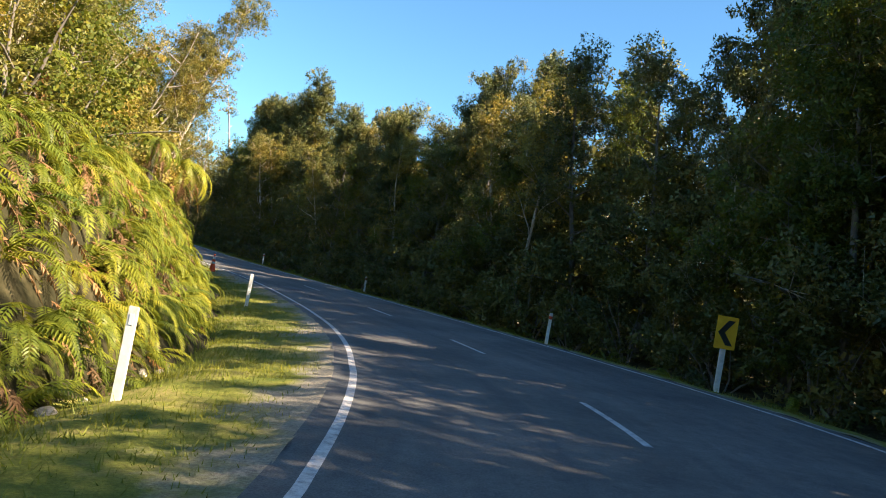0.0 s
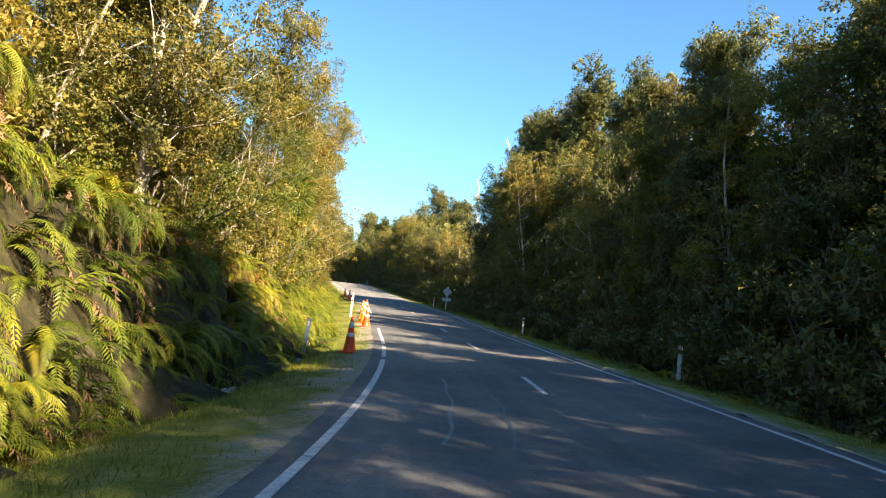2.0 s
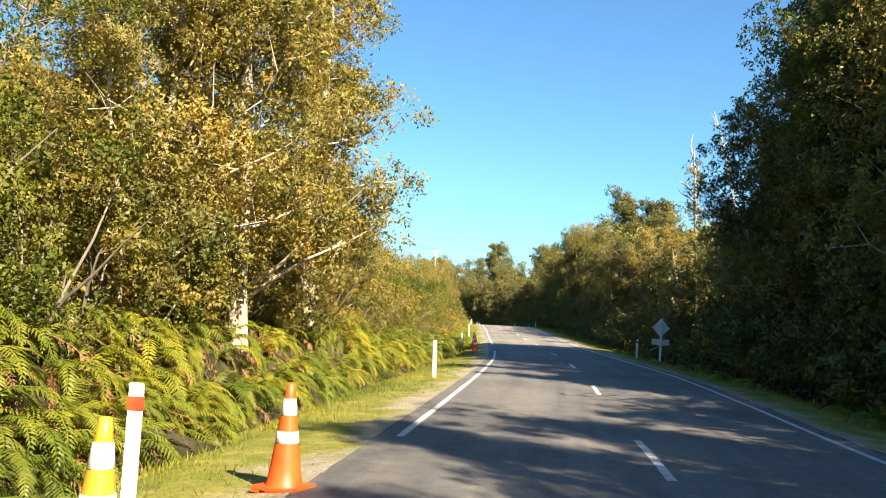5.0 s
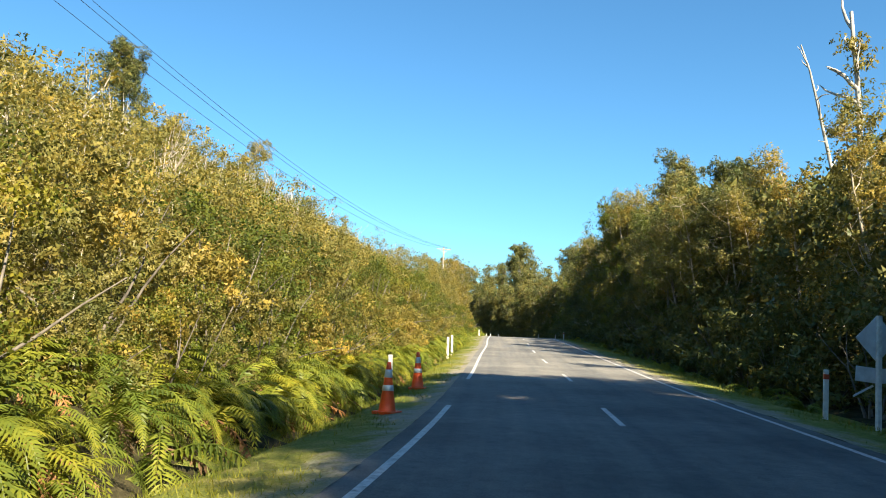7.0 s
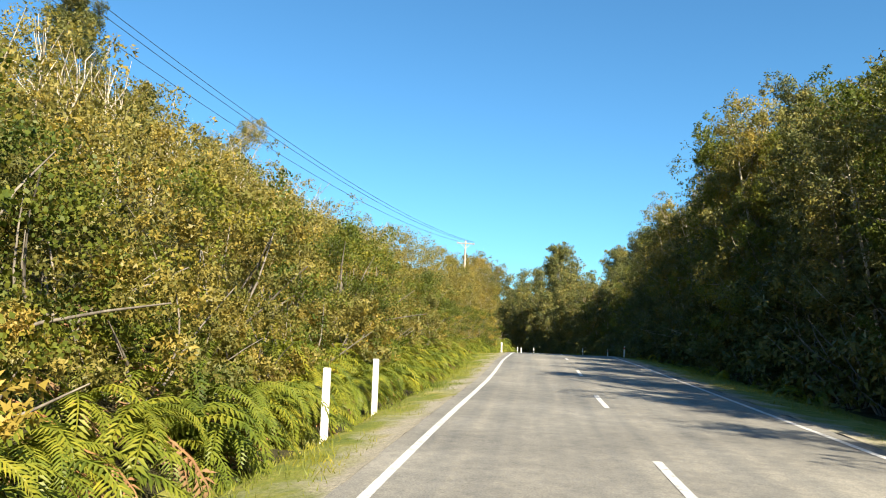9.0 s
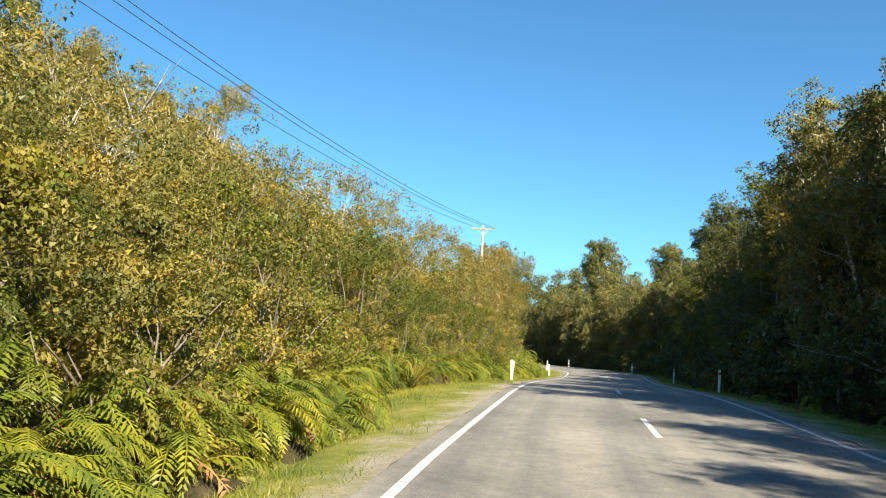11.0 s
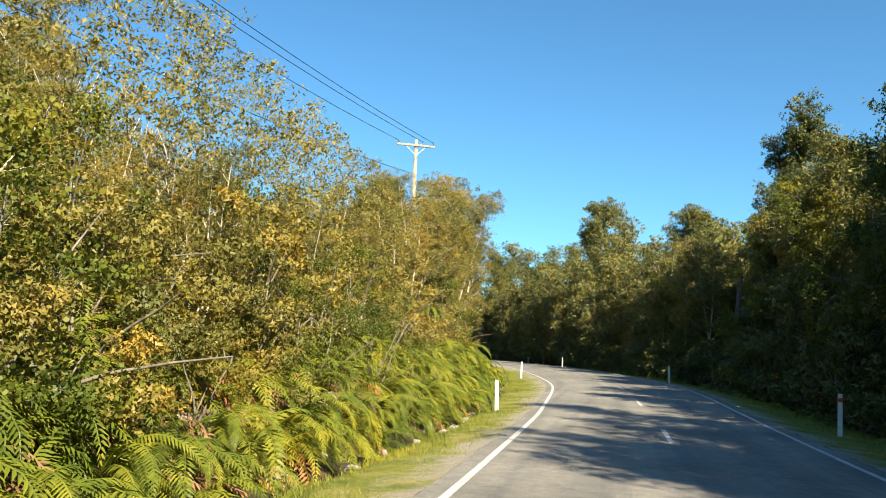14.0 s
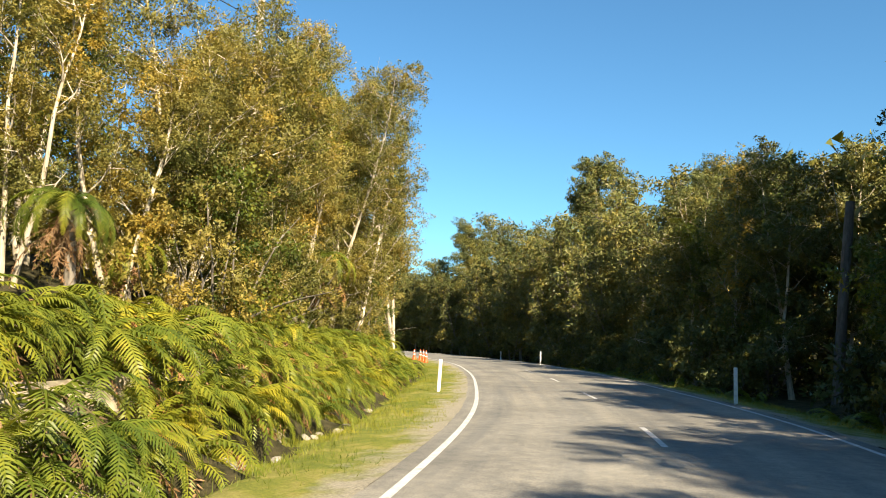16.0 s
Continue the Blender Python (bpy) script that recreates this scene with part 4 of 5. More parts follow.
def plant_right():
    rng = np.random.default_rng(202)
    for s in np.arange(15, 262, 2.5):
        DARK_SHRUBS.put(rng, spot(s + rng.uniform(-0.8, 0.8), float(edge(s)) - rng.uniform(0.1, 1.0), rng.uniform(0, 360), rng.uniform(0.8, 1.2), 0.2))
    for s in np.arange(16, 250, 4.4):
        FERNS.put(rng, spot(s + rng.uniform(-1.5, 1.5), float(edge(s)) + rng.uniform(0.6, 1.1), rng.uniform(-30, 30), rng.uniform(0.8, 1.2)))
    far, rng = [], np.random.default_rng(212)
    for s in (*np.arange(34, 57, 2.4), *np.arange(77, 92, 2.0), *np.arange(118, 141, 2.6), *np.arange(142, 168, 2.7), *np.arange(169, 181, 3.6), *np.arange(188, 200, 4.0), *np.arange(203, 213, 2.4), *np.arange(222, 230, 2.4)):
        RIGHT.put(rng, spot(s, float(edge(s)) - rng.uniform(1.6, 3.0) * (0.45 if 110 < s < 182 else 1.0), rng.uniform(0, 360), rng.uniform(0.8, 0.95) * (0.86 if 110 < s < 141 else 1.15 if 76 < s < 93 else 1.05 if 141 < s < 182 else 1.0), 0.2))
    rng = np.random.default_rng(222)
    for row, step, lo, hi in ((0, 3.4, 1.5, 3.3), (1, 4.6, 4.3, 7.8), (2, 4.6, 9.5, 15.5)):
        for s in np.arange(17 + row * 3, 330, step):
            tall = float(table(s, (0, 30, 40, 48, 60, 75, 86, 95, 112, 124, 134, 145, 155, 165, 178, 192, 205, 215, 225, 260), (0.95, 0.98, 1.04, 0.95, 0.9, 0.96, 1.0, 0.72, 0.66, 0.7, 0.86, 0.98, 0.95, 0.82, 0.92, 0.9, 0.95, 0.95, 0.95, 0.9)))
            at, l, k = s + rng.uniform(-1.2, 1.2), float(edge(s)) - rng.uniform(lo, hi), tall * rng.uniform(0.8, 1.12)
            if row == 2:
                k *= float(table(s, (17, 28, 34, 40, 44, 60, 80, 90, 128, 152, 166, 206, 214), (0.9, 0.9, 1.1, 1.1, 0.75, 0.75, 0.85, 0.9, 0.95, 0.95, 1.3, 1.3, 1.15)))
            if row == 2 or at > 236:
                x, y = plan(at, l)
                far.append((float(x), float(y), k, rng.uniform(0, 6.28)))
            else:
                RIGHT.put(rng, spot(at, l, rng.uniform(0, 360), k, 0.2))
    rng = np.random.default_rng(232)
    for s, l, k in ((81.0, -13.5, 0.8), (84.5, -12.5, 0.74)):
        TALL.put(rng, spot(s, l, rng.uniform(0, 360), k, 0.3))
    # slim podocarps added for their shade; the first three stand mostly out of view
    for s, l, k in ((21.5, -15.0, 1.06), (24.5, -15.5, 1.1), (27.5, -15.5, 0.96), (83.5, -11.0, 0.88), (86.5, -12.0, 0.92), (89.0, -11.2, 0.9), (91.0, -12.5, 0.9)):
        TALL.put(rng, spot(s, l, rng.uniform(0, 360), k, 0.3) @ Matrix.Diagonal((0.8, 0.8, 1, 1)))
    for x, y, top in ((1.0, 47.8, 14.6), (4.2, 44.8, 15.0), (-3.9, 50.8, 11.8), (-6.0, 54.5, 11.6), (-8.2, 58.5, 12.0), (-5.0, 60.5, 13.0), (-7.1, 75.7, 17.0)):
        z = float(height(x, y)[0])
        TALL.put(rng, spot_xy(x, y, rng.uniform(0, 360), (top - z) / 21.0, 0.3) @ Matrix.Diagonal((0.75, 0.75, 1, 1)))
    RIGHT.put(rng, spot_xy(-4.6, 51.2, 70, 0.82, 0.3))
    for x, y, top in ((-14.6, 78.8, 18.2), (-17.2, 80.2, 13.0), (-15.6, 83.5, 15.0), (-11.0, 80.5, 15.0), (-11.0, 74.5, 14.0), (-9.5, 70.0, 13.8), (-18.5, 89.9, 18.0), (-20.5, 92.0, 15.0), (-20.0, 86.5, 13.4), (-57.6, 153.0, 19.8), (-49.5, 144.0, 18.0), (-96, 230, 24.0), (-92.0, 197.6, 18.0), (-138, 249, 27.5), (-132.5, 263, 28.0), (-147, 262, 24.0), (-120, 246, 22.0), (-156, 247, 18.5)):
        z = float(height(x, y)[0])
        TALL.put(rng, spot_xy(x, y, rng.uniform(0, 360), (top - z) / 21.0, 0.3))
    rng = np.random.default_rng(242)
    for k in range(46):
        x, y = rng.uniform(-200, -100), rng.uniform(228, 300)
        s, l = along(x, y)
        if l[0] < -16:
            far.append((x, y, rng.uniform(1.0, 1.4), rng.uniform(0, 6.28)))
    for s in np.arange(238, 330, 4.0):
        for up in (4.0, 8.0):
            x, y = plan(s + rng.uniform(-1, 1), float(foot(s)) + up + rng.uniform(-1, 1))
            far.append((float(x), float(y), rng.uniform(0.6, 0.8), rng.uniform(0, 6.28)))
    forms = [tree_arrays(46, 14.0, 2.7, 1, 0.1, 22, 4, 0.95, 74, 0.31, 0.22, 0.5), tree_arrays(47, 13.0, 2.9, 2, 0.1, 22, 4, 0.95, 74, 0.31, 0.22, 0.6)]
    far_trees("far_forest", "dark olive crowns deep in the forest", far, forms, LEAF_DARK, BARK_GREY)
    # added around the start, mostly out of view; the right-hand ones shade the road
    for s, l in ((-34, -12), (-28, -11), (-22, -12), (-17, -10), (-13, -12), (-9, -10), (-6, -12), (-3, -9.5), (-0.5, -12), (2, -10), (4, -13), (-15, -14), (-10.5, -14.5), (-7.5, -14), (-4.5, -14.5), (-1.5, -14.8), (1, -14.5), (6.3, -13.6), (8.0, -14), (9.5, -11), (11, -13.5), (12, -11.5), (14, -12.5), (10.5, -12.5), (13, -11), (15.5, -11.5), (17.5, -11), (-34, 9), (-26, 8), (-18, 9), (-12, 10)):
        RIGHT.put(rng, spot(s, l, rng.uniform(0, 360), rng.uniform(0.74, 0.84) * (1.3 if s > 1.5 else 1.0), 0.3))
    # extra-tall trees added at the edge of view to shade the left bank
    for s, l in ((15.5, -12), (18.3, -12), (20.5, -12)):
        RIGHT.put(rng, spot(s, l, rng.uniform(0, 360), rng.uniform(1.2, 1.3), 0.3))


def thicket():
    """The undergrowth and inner foliage of the forest on the shaded side, too dense to pick apart."""
    rng = np.random.default_rng(505)
    n = 9000
    # the last 700 clumps are added out of view to shade the road's start
    s = np.concatenate([rng.uniform(-15, 330, n - 700), rng.uniform(-14, 16, 700)])
    low = rng.random(n) < 0.35
    l = edge(s) - np.where(low, 1.0 + 4.0 * rng.uniform(0, 1, n), 2.0 + 15.0 * rng.uniform(0, 1, n) ** 1.6)
    l = np.where(s < 9, np.minimum(l, -11.0), l)
    x, y = plan(s, l)
    free = clear_of(x, y)
    s, l, x, y = s[free], l[free], x[free], y[free]
    n = len(s)
    top = table(s, (-15, 14, 17, 42, 60, 86, 100, 125, 140, 170, 200, 215, 330), (10.0, 10.5, 10.0, 6.0, 10.0, 12.5, 7.0, 8.5, 10.5, 10.0, 10.5, 10.5, 10.0))
    z = height(x, y) + rng.uniform(0, 1, n) * top * np.where(s < 16, 1.0, np.interp(edge(s) - l, (1, 2, 4.5), (0.5, 0.85, 1.0)))
    deep = edge(s) - l > 4.5
    at, size = np.stack([x, y, z], 1), rng.uniform(0.9, 1.5, n)
    (v, f, m), (w, g, k) = leaf_cloud(rng, at[~deep], size[~deep], 100, 0.19, 0.32, 0.1, puffs=14), leaf_cloud(rng, at[deep], size[deep], 55, 0.5, 0.42, 0.1, puffs=8)
    leaves = (*joined([(v, f), (w, g)]), np.vstack([m, k]))
    tagged(new("thicket", leaf_mesh("thicket", *leaves, LEAF_DARK)), "dense dark undergrowth filling the forest", "undergrowth", kind="stuff")


def bank_growth():
    """The inner foliage of the trees on the sunlit bank."""
    rng = np.random.default_rng(606)
    n = 3000
    s = rng.uniform(-8, 240, n)
    l = foot(s) + 3.4 + 6.5 * rng.uniform(0, 1, n)
    x, y = plan(s, l)
    free = clear_of(x, y)
    s, l, x, y = s[free], l[free], x[free], y[free]
    top = table(s, (-8, 20, 32, 60, 80, 92, 120, 150, 165, 190, 205, 240), (4.5, 4.5, 6.5, 8.0, 7.5, 4.5, 3.5, 3.8, 6.0, 7.0, 7.5, 7.5)) * np.interp(l - foot(s), (3.4, 5.5), (0.7, 1.0))
    z = height(x, y) + rng.uniform(0.05, 1, len(s)) * top
    leaves = leaf_cloud(rng, np.stack([x, y, z], 1), rng.uniform(0.6, 1.05, len(s)), 180, 0.1, 0.28, 0.1, puffs=15)
    tagged(new("bank_growth", leaf_mesh("bank_growth", *leaves, LEAF_OLIVE)), "dense olive-green undergrowth between the bank trees", "undergrowth", kind="stuff")


plant_left()
bank_growth()
plant_right()
thicket()


def hill_woods():
    """The scrub on the hillside: many small crowns and pale stems, too many to count."""
    rng = np.random.default_rng(303)
    s, l = rng.uniform(62, 262, 2500), 13 + 105 * rng.uniform(0, 1, 2500) ** 1.4
    x, y = plan(s, l)
    x, y = np.array(x), np.array(y)
    s2, l2 = along(x, y)
    keep = (l2 > 12) & (np.abs(l2 - l) < 4)
    x, y, l = x[keep], y[keep], l[keep]
    z = height(x, y)
    tall = rng.uniform(2.8, 5.4, len(x)) * np.where(rng.random(len(x)) < 0.1, 1.15, 1.0)
    centres, radii, wood, tops = [], [], [], []
    for a, b, c, h in zip(x, y, z, tall):
        for k in range(6):
            centres.append((a + rng.normal(0, 0.8), b + rng.normal(0, 0.8), c + h * rng.uniform(0.2, 1.0)))
            radii.append(rng.uniform(0.6, 1.1))
        if rng.random() < 0.6:
            top = limb(rng, (a, b, c - 0.3), (rng.normal(0, 0.2), rng.normal(0, 0.2), 1), h * 0.97, 0, 4, 0.1)
            wood.append(tube_arrays(top, (0.08, 0.06, 0.04, 0.015), 3))
            if l[len(tops)] < 45:
                for k in range(6):
                    way = np.array([rng.normal(0, 0.45), rng.normal(0, 0.45), 1.0])
                    st = top[2] + (top[3] - top[2]) * rng.uniform(-0.6, 0.6)
                    wood.append(tube_arrays(limb(rng, st, way, rng.uniform(1.0, 2.2), 0.02, 3, 0.15), (0.03, 0.02, 0.008), 3))
        tops.append(h)
    at, size = np.array(centres), np.array(radii)
    near = np.repeat(l < 42, 6)
    (v, f, m), (w, g, k) = leaf_cloud(rng, at[near], size[near], 120, 0.12, 0.33, 0.0, puffs=20), leaf_cloud(rng, at[~near], size[~near], 60, 0.2, 0.32, 0.0, puffs=12)
    leaves = (*joined([(v, f), (w, g)]), np.vstack([m, k]))
    tagged(new("hillside_scrub", leaf_mesh("hillside_scrub", *leaves, LEAF_OLIVE)), "olive-green scrub covering the hillside", "scrub", kind="stuff")
    v, f = joined(wood)
    tagged(new("hillside_stems", mesh_of("hillside_stems", v, f, BARK_PALE, True)), "thin pale stems among the hillside scrub", "stems", kind="stuff")


hill_woods()


def grass():
    rng = np.random.default_rng(404)
    for name, lo, hi, n, label in (("grass_left", 0.45, 3.0, 170000, "short sunlit grass with dry straw on the verge"), ("grass_right", 0.7, 2.6, 70000, "short grass strip below the forest")):
        s = rng.uniform(-2, 245, n)
        u = rng.uniform(0, 1, n) ** 0.8
        l = left_line(s) + lo + u * (foot(s) + 0.5 - left_line(s) - lo) if name == "grass_left" else right_line(s) - lo - u * (hi - lo)
        x, y = plan(s, l)
        thick = np.sin(0.9 * x + 0.3 * y) + np.sin(1.1 * y - 0.5 * x) + rng.normal(0, 0.8, n) + 2.2 * u - 0.7
        keep = thick > 0
        x, y, s, l, u = x[keep], y[keep], s[keep], l[keep], u[keep]
        z = land_z(s, l, x, y)
        base = np.stack([x, y, z - 0.01], 1)
        way = unit(np.stack([rng.normal(0, 0.45, len(x)), rng.normal(0, 0.45, len(x)), np.ones(len(x))], 1)) * (rng.uniform(0.04, 0.13, len(x)) * (0.7 + 0.9 * u))[:, None]
        across = unit(np.cross(way, rng.normal(size=way.shape))) * 0.007
        v = np.stack([base - across, base + across, base + way], 1).reshape(-1, 3)
        tagged(new(name, mesh_of(name, v, np.arange(len(v)).reshape(-1, 3), LEAF_GRASS)), label, "grass", kind="stuff")


grass()


# ---- road furniture ----
def box(bm, x0, x1, y0, y1, z0, z1, bevel=0.0):
    made = bmesh.ops.create_cube(bm, size=1.0)["verts"]
    for v in made:
        v.co = Vector((x0 + (v.co.x + 0.5) * (x1 - x0), y0 + (v.co.y + 0.5) * (y1 - y0), z0 + (v.co.z + 0.5) * (z1 - z0)))
    if bevel:
        edges = {e for v in made for e in v.link_edges}
        bmesh.ops.bevel(bm, geom=list(edges), offset=bevel, segments=2, affect="EDGES")


def marker_post(label, paint, band, tall=1.0, strip=None):
    """A flat timber marker post facing -y, with a slanted top and a band round it."""
    empty = new("marker_post")
    bm = bmesh.new()
    box(bm, -0.052, 0.052, -0.02, 0.02, -0.3, tall, 0.006)
    for v in bm.verts:
        if v.co.z > tall - 0.01:
            v.co.z -= 0.25 * (v.co.y + 0.02)
    part("post", bm, paint, empty)
    if band:
        bm = bmesh.new()
        box(bm, -0.056, 0.056, -0.024, 0.024, tall - 0.2, tall - 0.1, 0.003)
        part("reflector", bm, band, empty, "red reflective band")
    else:
        bm = bmesh.new()
        lo, hi = (0.005, 0.04) if strip else (-0.024, 0.024)
        box(bm, lo, hi, -0.026, -0.019, tall - (0.32 if strip else 0.2), tall - (0.14 if strip else 0.08), 0.002)
        part("reflector", bm, strip or SIGN_BACK, empty, "small red reflective strip" if strip else "small grey reflector")
    return tagged(empty, label, "marker post", "marker posts along the road")


def traffic_cone(label, body):
    """A tall cone on a square foot with cut corners, with two bands and a hollow tip."""
    empty = new("traffic_cone")
    bm = bmesh.new()
    box(bm, -0.2, 0.2, -0.2, 0.2, 0.015, 0.05, 0.01)
    for x in (-0.15, 0, 0.15):
        for y in (-0.17, 0.17):
            box(bm, x - 0.04, x + 0.04, y - 0.03, y + 0.03, 0.0, 0.02)
    part("foot", bm, body, empty)
    ang = np.linspace(0, 2 * np.pi, 24, endpoint=False)
    ring = lambda r, z: np.stack([r * np.cos(ang), r * np.sin(ang), 0 * ang + z], 1)
    wall = lambda z: 0.15 - 0.118 * (z - 0.05) / 0.85
    rings = [ring(0.165, 0.048), ring(0.15, 0.07)] + [ring(wall(z), z) for z in (0.2, 0.4, 0.6, 0.8)] + [ring(0.034, 0.895), ring(0.026, 0.9), ring(0.018, 0.89), ring(0.018, 0.8)]
    under("body", lofted(rings, body, "cone_body"), empty)
    for a, b in ((0.4, 0.5), (0.63, 0.77)):
        under("band", lofted([ring(wall(a) - 0.001, a), ring(wall(a) + 0.004, a + 0.003), ring(wall(b) + 0.004, b - 0.003), ring(wall(b) - 0.001, b)], CONE_BAND, "cone_band"), empty, "pale reflective band")
    return tagged(empty, label, "traffic cone", "cones along the verge")


def placed(ob, x, y, turn, lean=0.0, first=None):
    m = pose(x, y, float(height(x, y)[0]), 0, lean, turn)
    if first is not None:
        return copy_thing(first, m)
    ob.matrix_basis = m
    return ob


def road_turn(x, y):
    s, _ = along(x, y)
    return math.degrees(math.atan2(-np.interp(s[0], RUN, TAN[:, 0]), np.interp(s[0], RUN, TAN[:, 1])))


def furnish():
    plain = marker_post("white timber road marker post on the grass verge", WHITE_POST, None)
    banded = marker_post("white road marker post with a red band near the top", WHITE_POST, RED_BAND)
    banded_side = marker_post("short white marker post with a red strip", WHITE_POST, None, 0.93, RED_BAND)
    short = marker_post("short white marker post on the mown verge", WHITE_POST, None, 0.84)
    used = {}
    rng = np.random.default_rng(5)
    for x, y, kind in ((-3.1, 8.3, plain), (-5.6, 24.0, plain), (-21.6, 58.5, banded), (-29.4, 72.7, plain), (-42.2, 92.6, plain), (-52.8, 109.0, plain), (-50.9, 106.2, plain), (-77.6, 146.3, banded_side), (-89.2, 165.3, short), (-105.0, 186.9, plain),
                       (3.7, 25.3, banded), (-4.0, 44.3, banded), (-14.5, 65.2, banded), (-32.9, 95.4, banded), (-70.2, 151.0, banded), (-81.3, 168.6, banded), (-97.2, 190.7, plain), (-122.0, 215.8, plain), (-139.0, 232.5, plain)):
        placed(kind, x, y, road_turn(x, y), rng.uniform(-2, 2), used.get(kind))
        used[kind] = kind
    grey = marker_post("grey-green weathered marker post leaning over the ditch", GREY_POST, None, 1.1)
    placed(grey, -12.6, 40.0, road_turn(-12.6, 40.0), 5)
    wood = marker_post("bare grey wooden post leaning in the grass", BARK_DEAD, None, 0.95)
    placed(wood, -78.9, 147.9, road_turn(-78.9, 147.9), 7)
    red, amber = traffic_cone("orange traffic cone with two pale bands on the shoulder", ORANGE), traffic_cone("amber traffic cone with two white bands on the shoulder", AMBER)
    for x, y, kind in ((-11.4, 40.2, red), (-16.75, 51.05, red), (-18.3, 53.7, amber), (-19.5, 56.0, red), (-20.45, 57.55, amber), (-21.5, 59.9, red), (-38.45, 88.3, red), (-41.5, 92.8, red), (-129.8, 212.0, red), (-132.0, 214.0, red), (-134.3, 216.0, red), (-136.6, 217.6, red)):
        placed(kind, x, y, road_turn(x, y) + rng.uniform(-20, 20), rng.uniform(-1.5, 1.5), used.get(kind))
        used[kind] = kind


def chevron_sign():
    empty = new("chevron_sign")
    bm = bmesh.new()
    box(bm, -0.07, 0.07, -0.035, 0.035, -0.4, 1.75, 0.008)
    part("post", bm, WHITE_POST, empty, "white timber post")
    bm = bmesh.new()
    box(bm, -0.28, 0.28, -0.06, -0.04, 1.25, 2.1, 0.012)
    plate = part("plate", bm, SIGN_YELLOW, empty, "amber-yellow sign plate")
    bm = bmesh.new()
    pts = [(0.2, 1.35), (-0.04, 1.675), (0.2, 2.0), (0.02, 2.0), (-0.22, 1.675), (0.02, 1.35)]
    low = [bm.verts.new((x, -0.0605, z)) for x, z in pts]
    top = [bm.verts.new((x, -0.0635, z)) for x, z in pts]
    for ring in (low, top):
        bm.faces.new((ring[0], ring[1], ring[4], ring[5]))
        bm.faces.new((ring[1], ring[2], ring[3], ring[4]))
    for i in range(6):
        bm.faces.new((low[i], low[(i + 1) % 6], top[(i + 1) % 6], top[i]))
    bmesh.ops.recalc_face_normals(bm, faces=bm.faces)
    part("chevron", bm, SIGN_BLACK, plate, "black chevron pointing to the side")
    empty.matrix_basis = pose(7.55, 20.6, float(height(7.55, 20.6)[0]), 0, 0, 2)
    tagged(empty, "yellow and black chevron sign on a white post", "road sign")


def back_sign():
    """A warning sign seen from behind: a diamond plate and a small plate below it, on a white post."""
    empty = new("road_sign")
    bm = bmesh.new()
    box(bm, -0.05, 0.05, -0.05, 0.05, -0.4, 2.45, 0.012)
    part("post", bm, WHITE_POST, empty, "white post")
    bm = bmesh.new()
    box(bm, -0.36, 0.36, 0.055, 0.068, -0.36, 0.36, 0.01)
    bmesh.ops.rotate(bm, verts=bm.verts, cent=(0, 0, 0), matrix=Matrix.Rotation(radians(45), 3, "Y"))
    bmesh.ops.translate(bm, verts=bm.verts, vec=(0, 0, 1.95))
    part("plate", bm, SIGN_BACK, empty, "grey back of a diamond plate")
    for x0, x1, tip in ((-0.5, -0.02, 4), (0.02, 0.5, -3)):
        bm = bmesh.new()
        box(bm, x0, x1, 0.055, 0.066, 1.0, 1.32, 0.006)
        bmesh.ops.rotate(bm, verts=bm.verts, cent=(0, 0, 1.16), matrix=Matrix.Rotation(radians(tip), 3, "Y"))
        part("plate", bm, SIGN_BACK, empty, "small pale supplementary plate")
    bm = bmesh.new()
    box(bm, -0.62, -0.1, 0.035, 0.05, 0.93, 0.97)
    bmesh.ops.rotate(bm, verts=bm.verts, cent=(-0.1, 0, 0.95), matrix=Matrix.Rotation(radians(-28), 3, "Y"))
    part("brace", bm, SIGN_BACK, empty)
    x, y = -32.2, 96.9
    empty.matrix_basis = pose(x, y, float(height(x, y)[0]), 0, 2, road_turn(x, y) + 12)
    tagged(empty, "back of a grey road sign on a white post", "road sign")


def tapered(points, radii, mat, name, parent, sides=10, label=""):
    v, f = tube_arrays(points, radii, sides)
    return under(name, mesh_of(name, v, f, mat, True), parent, label)


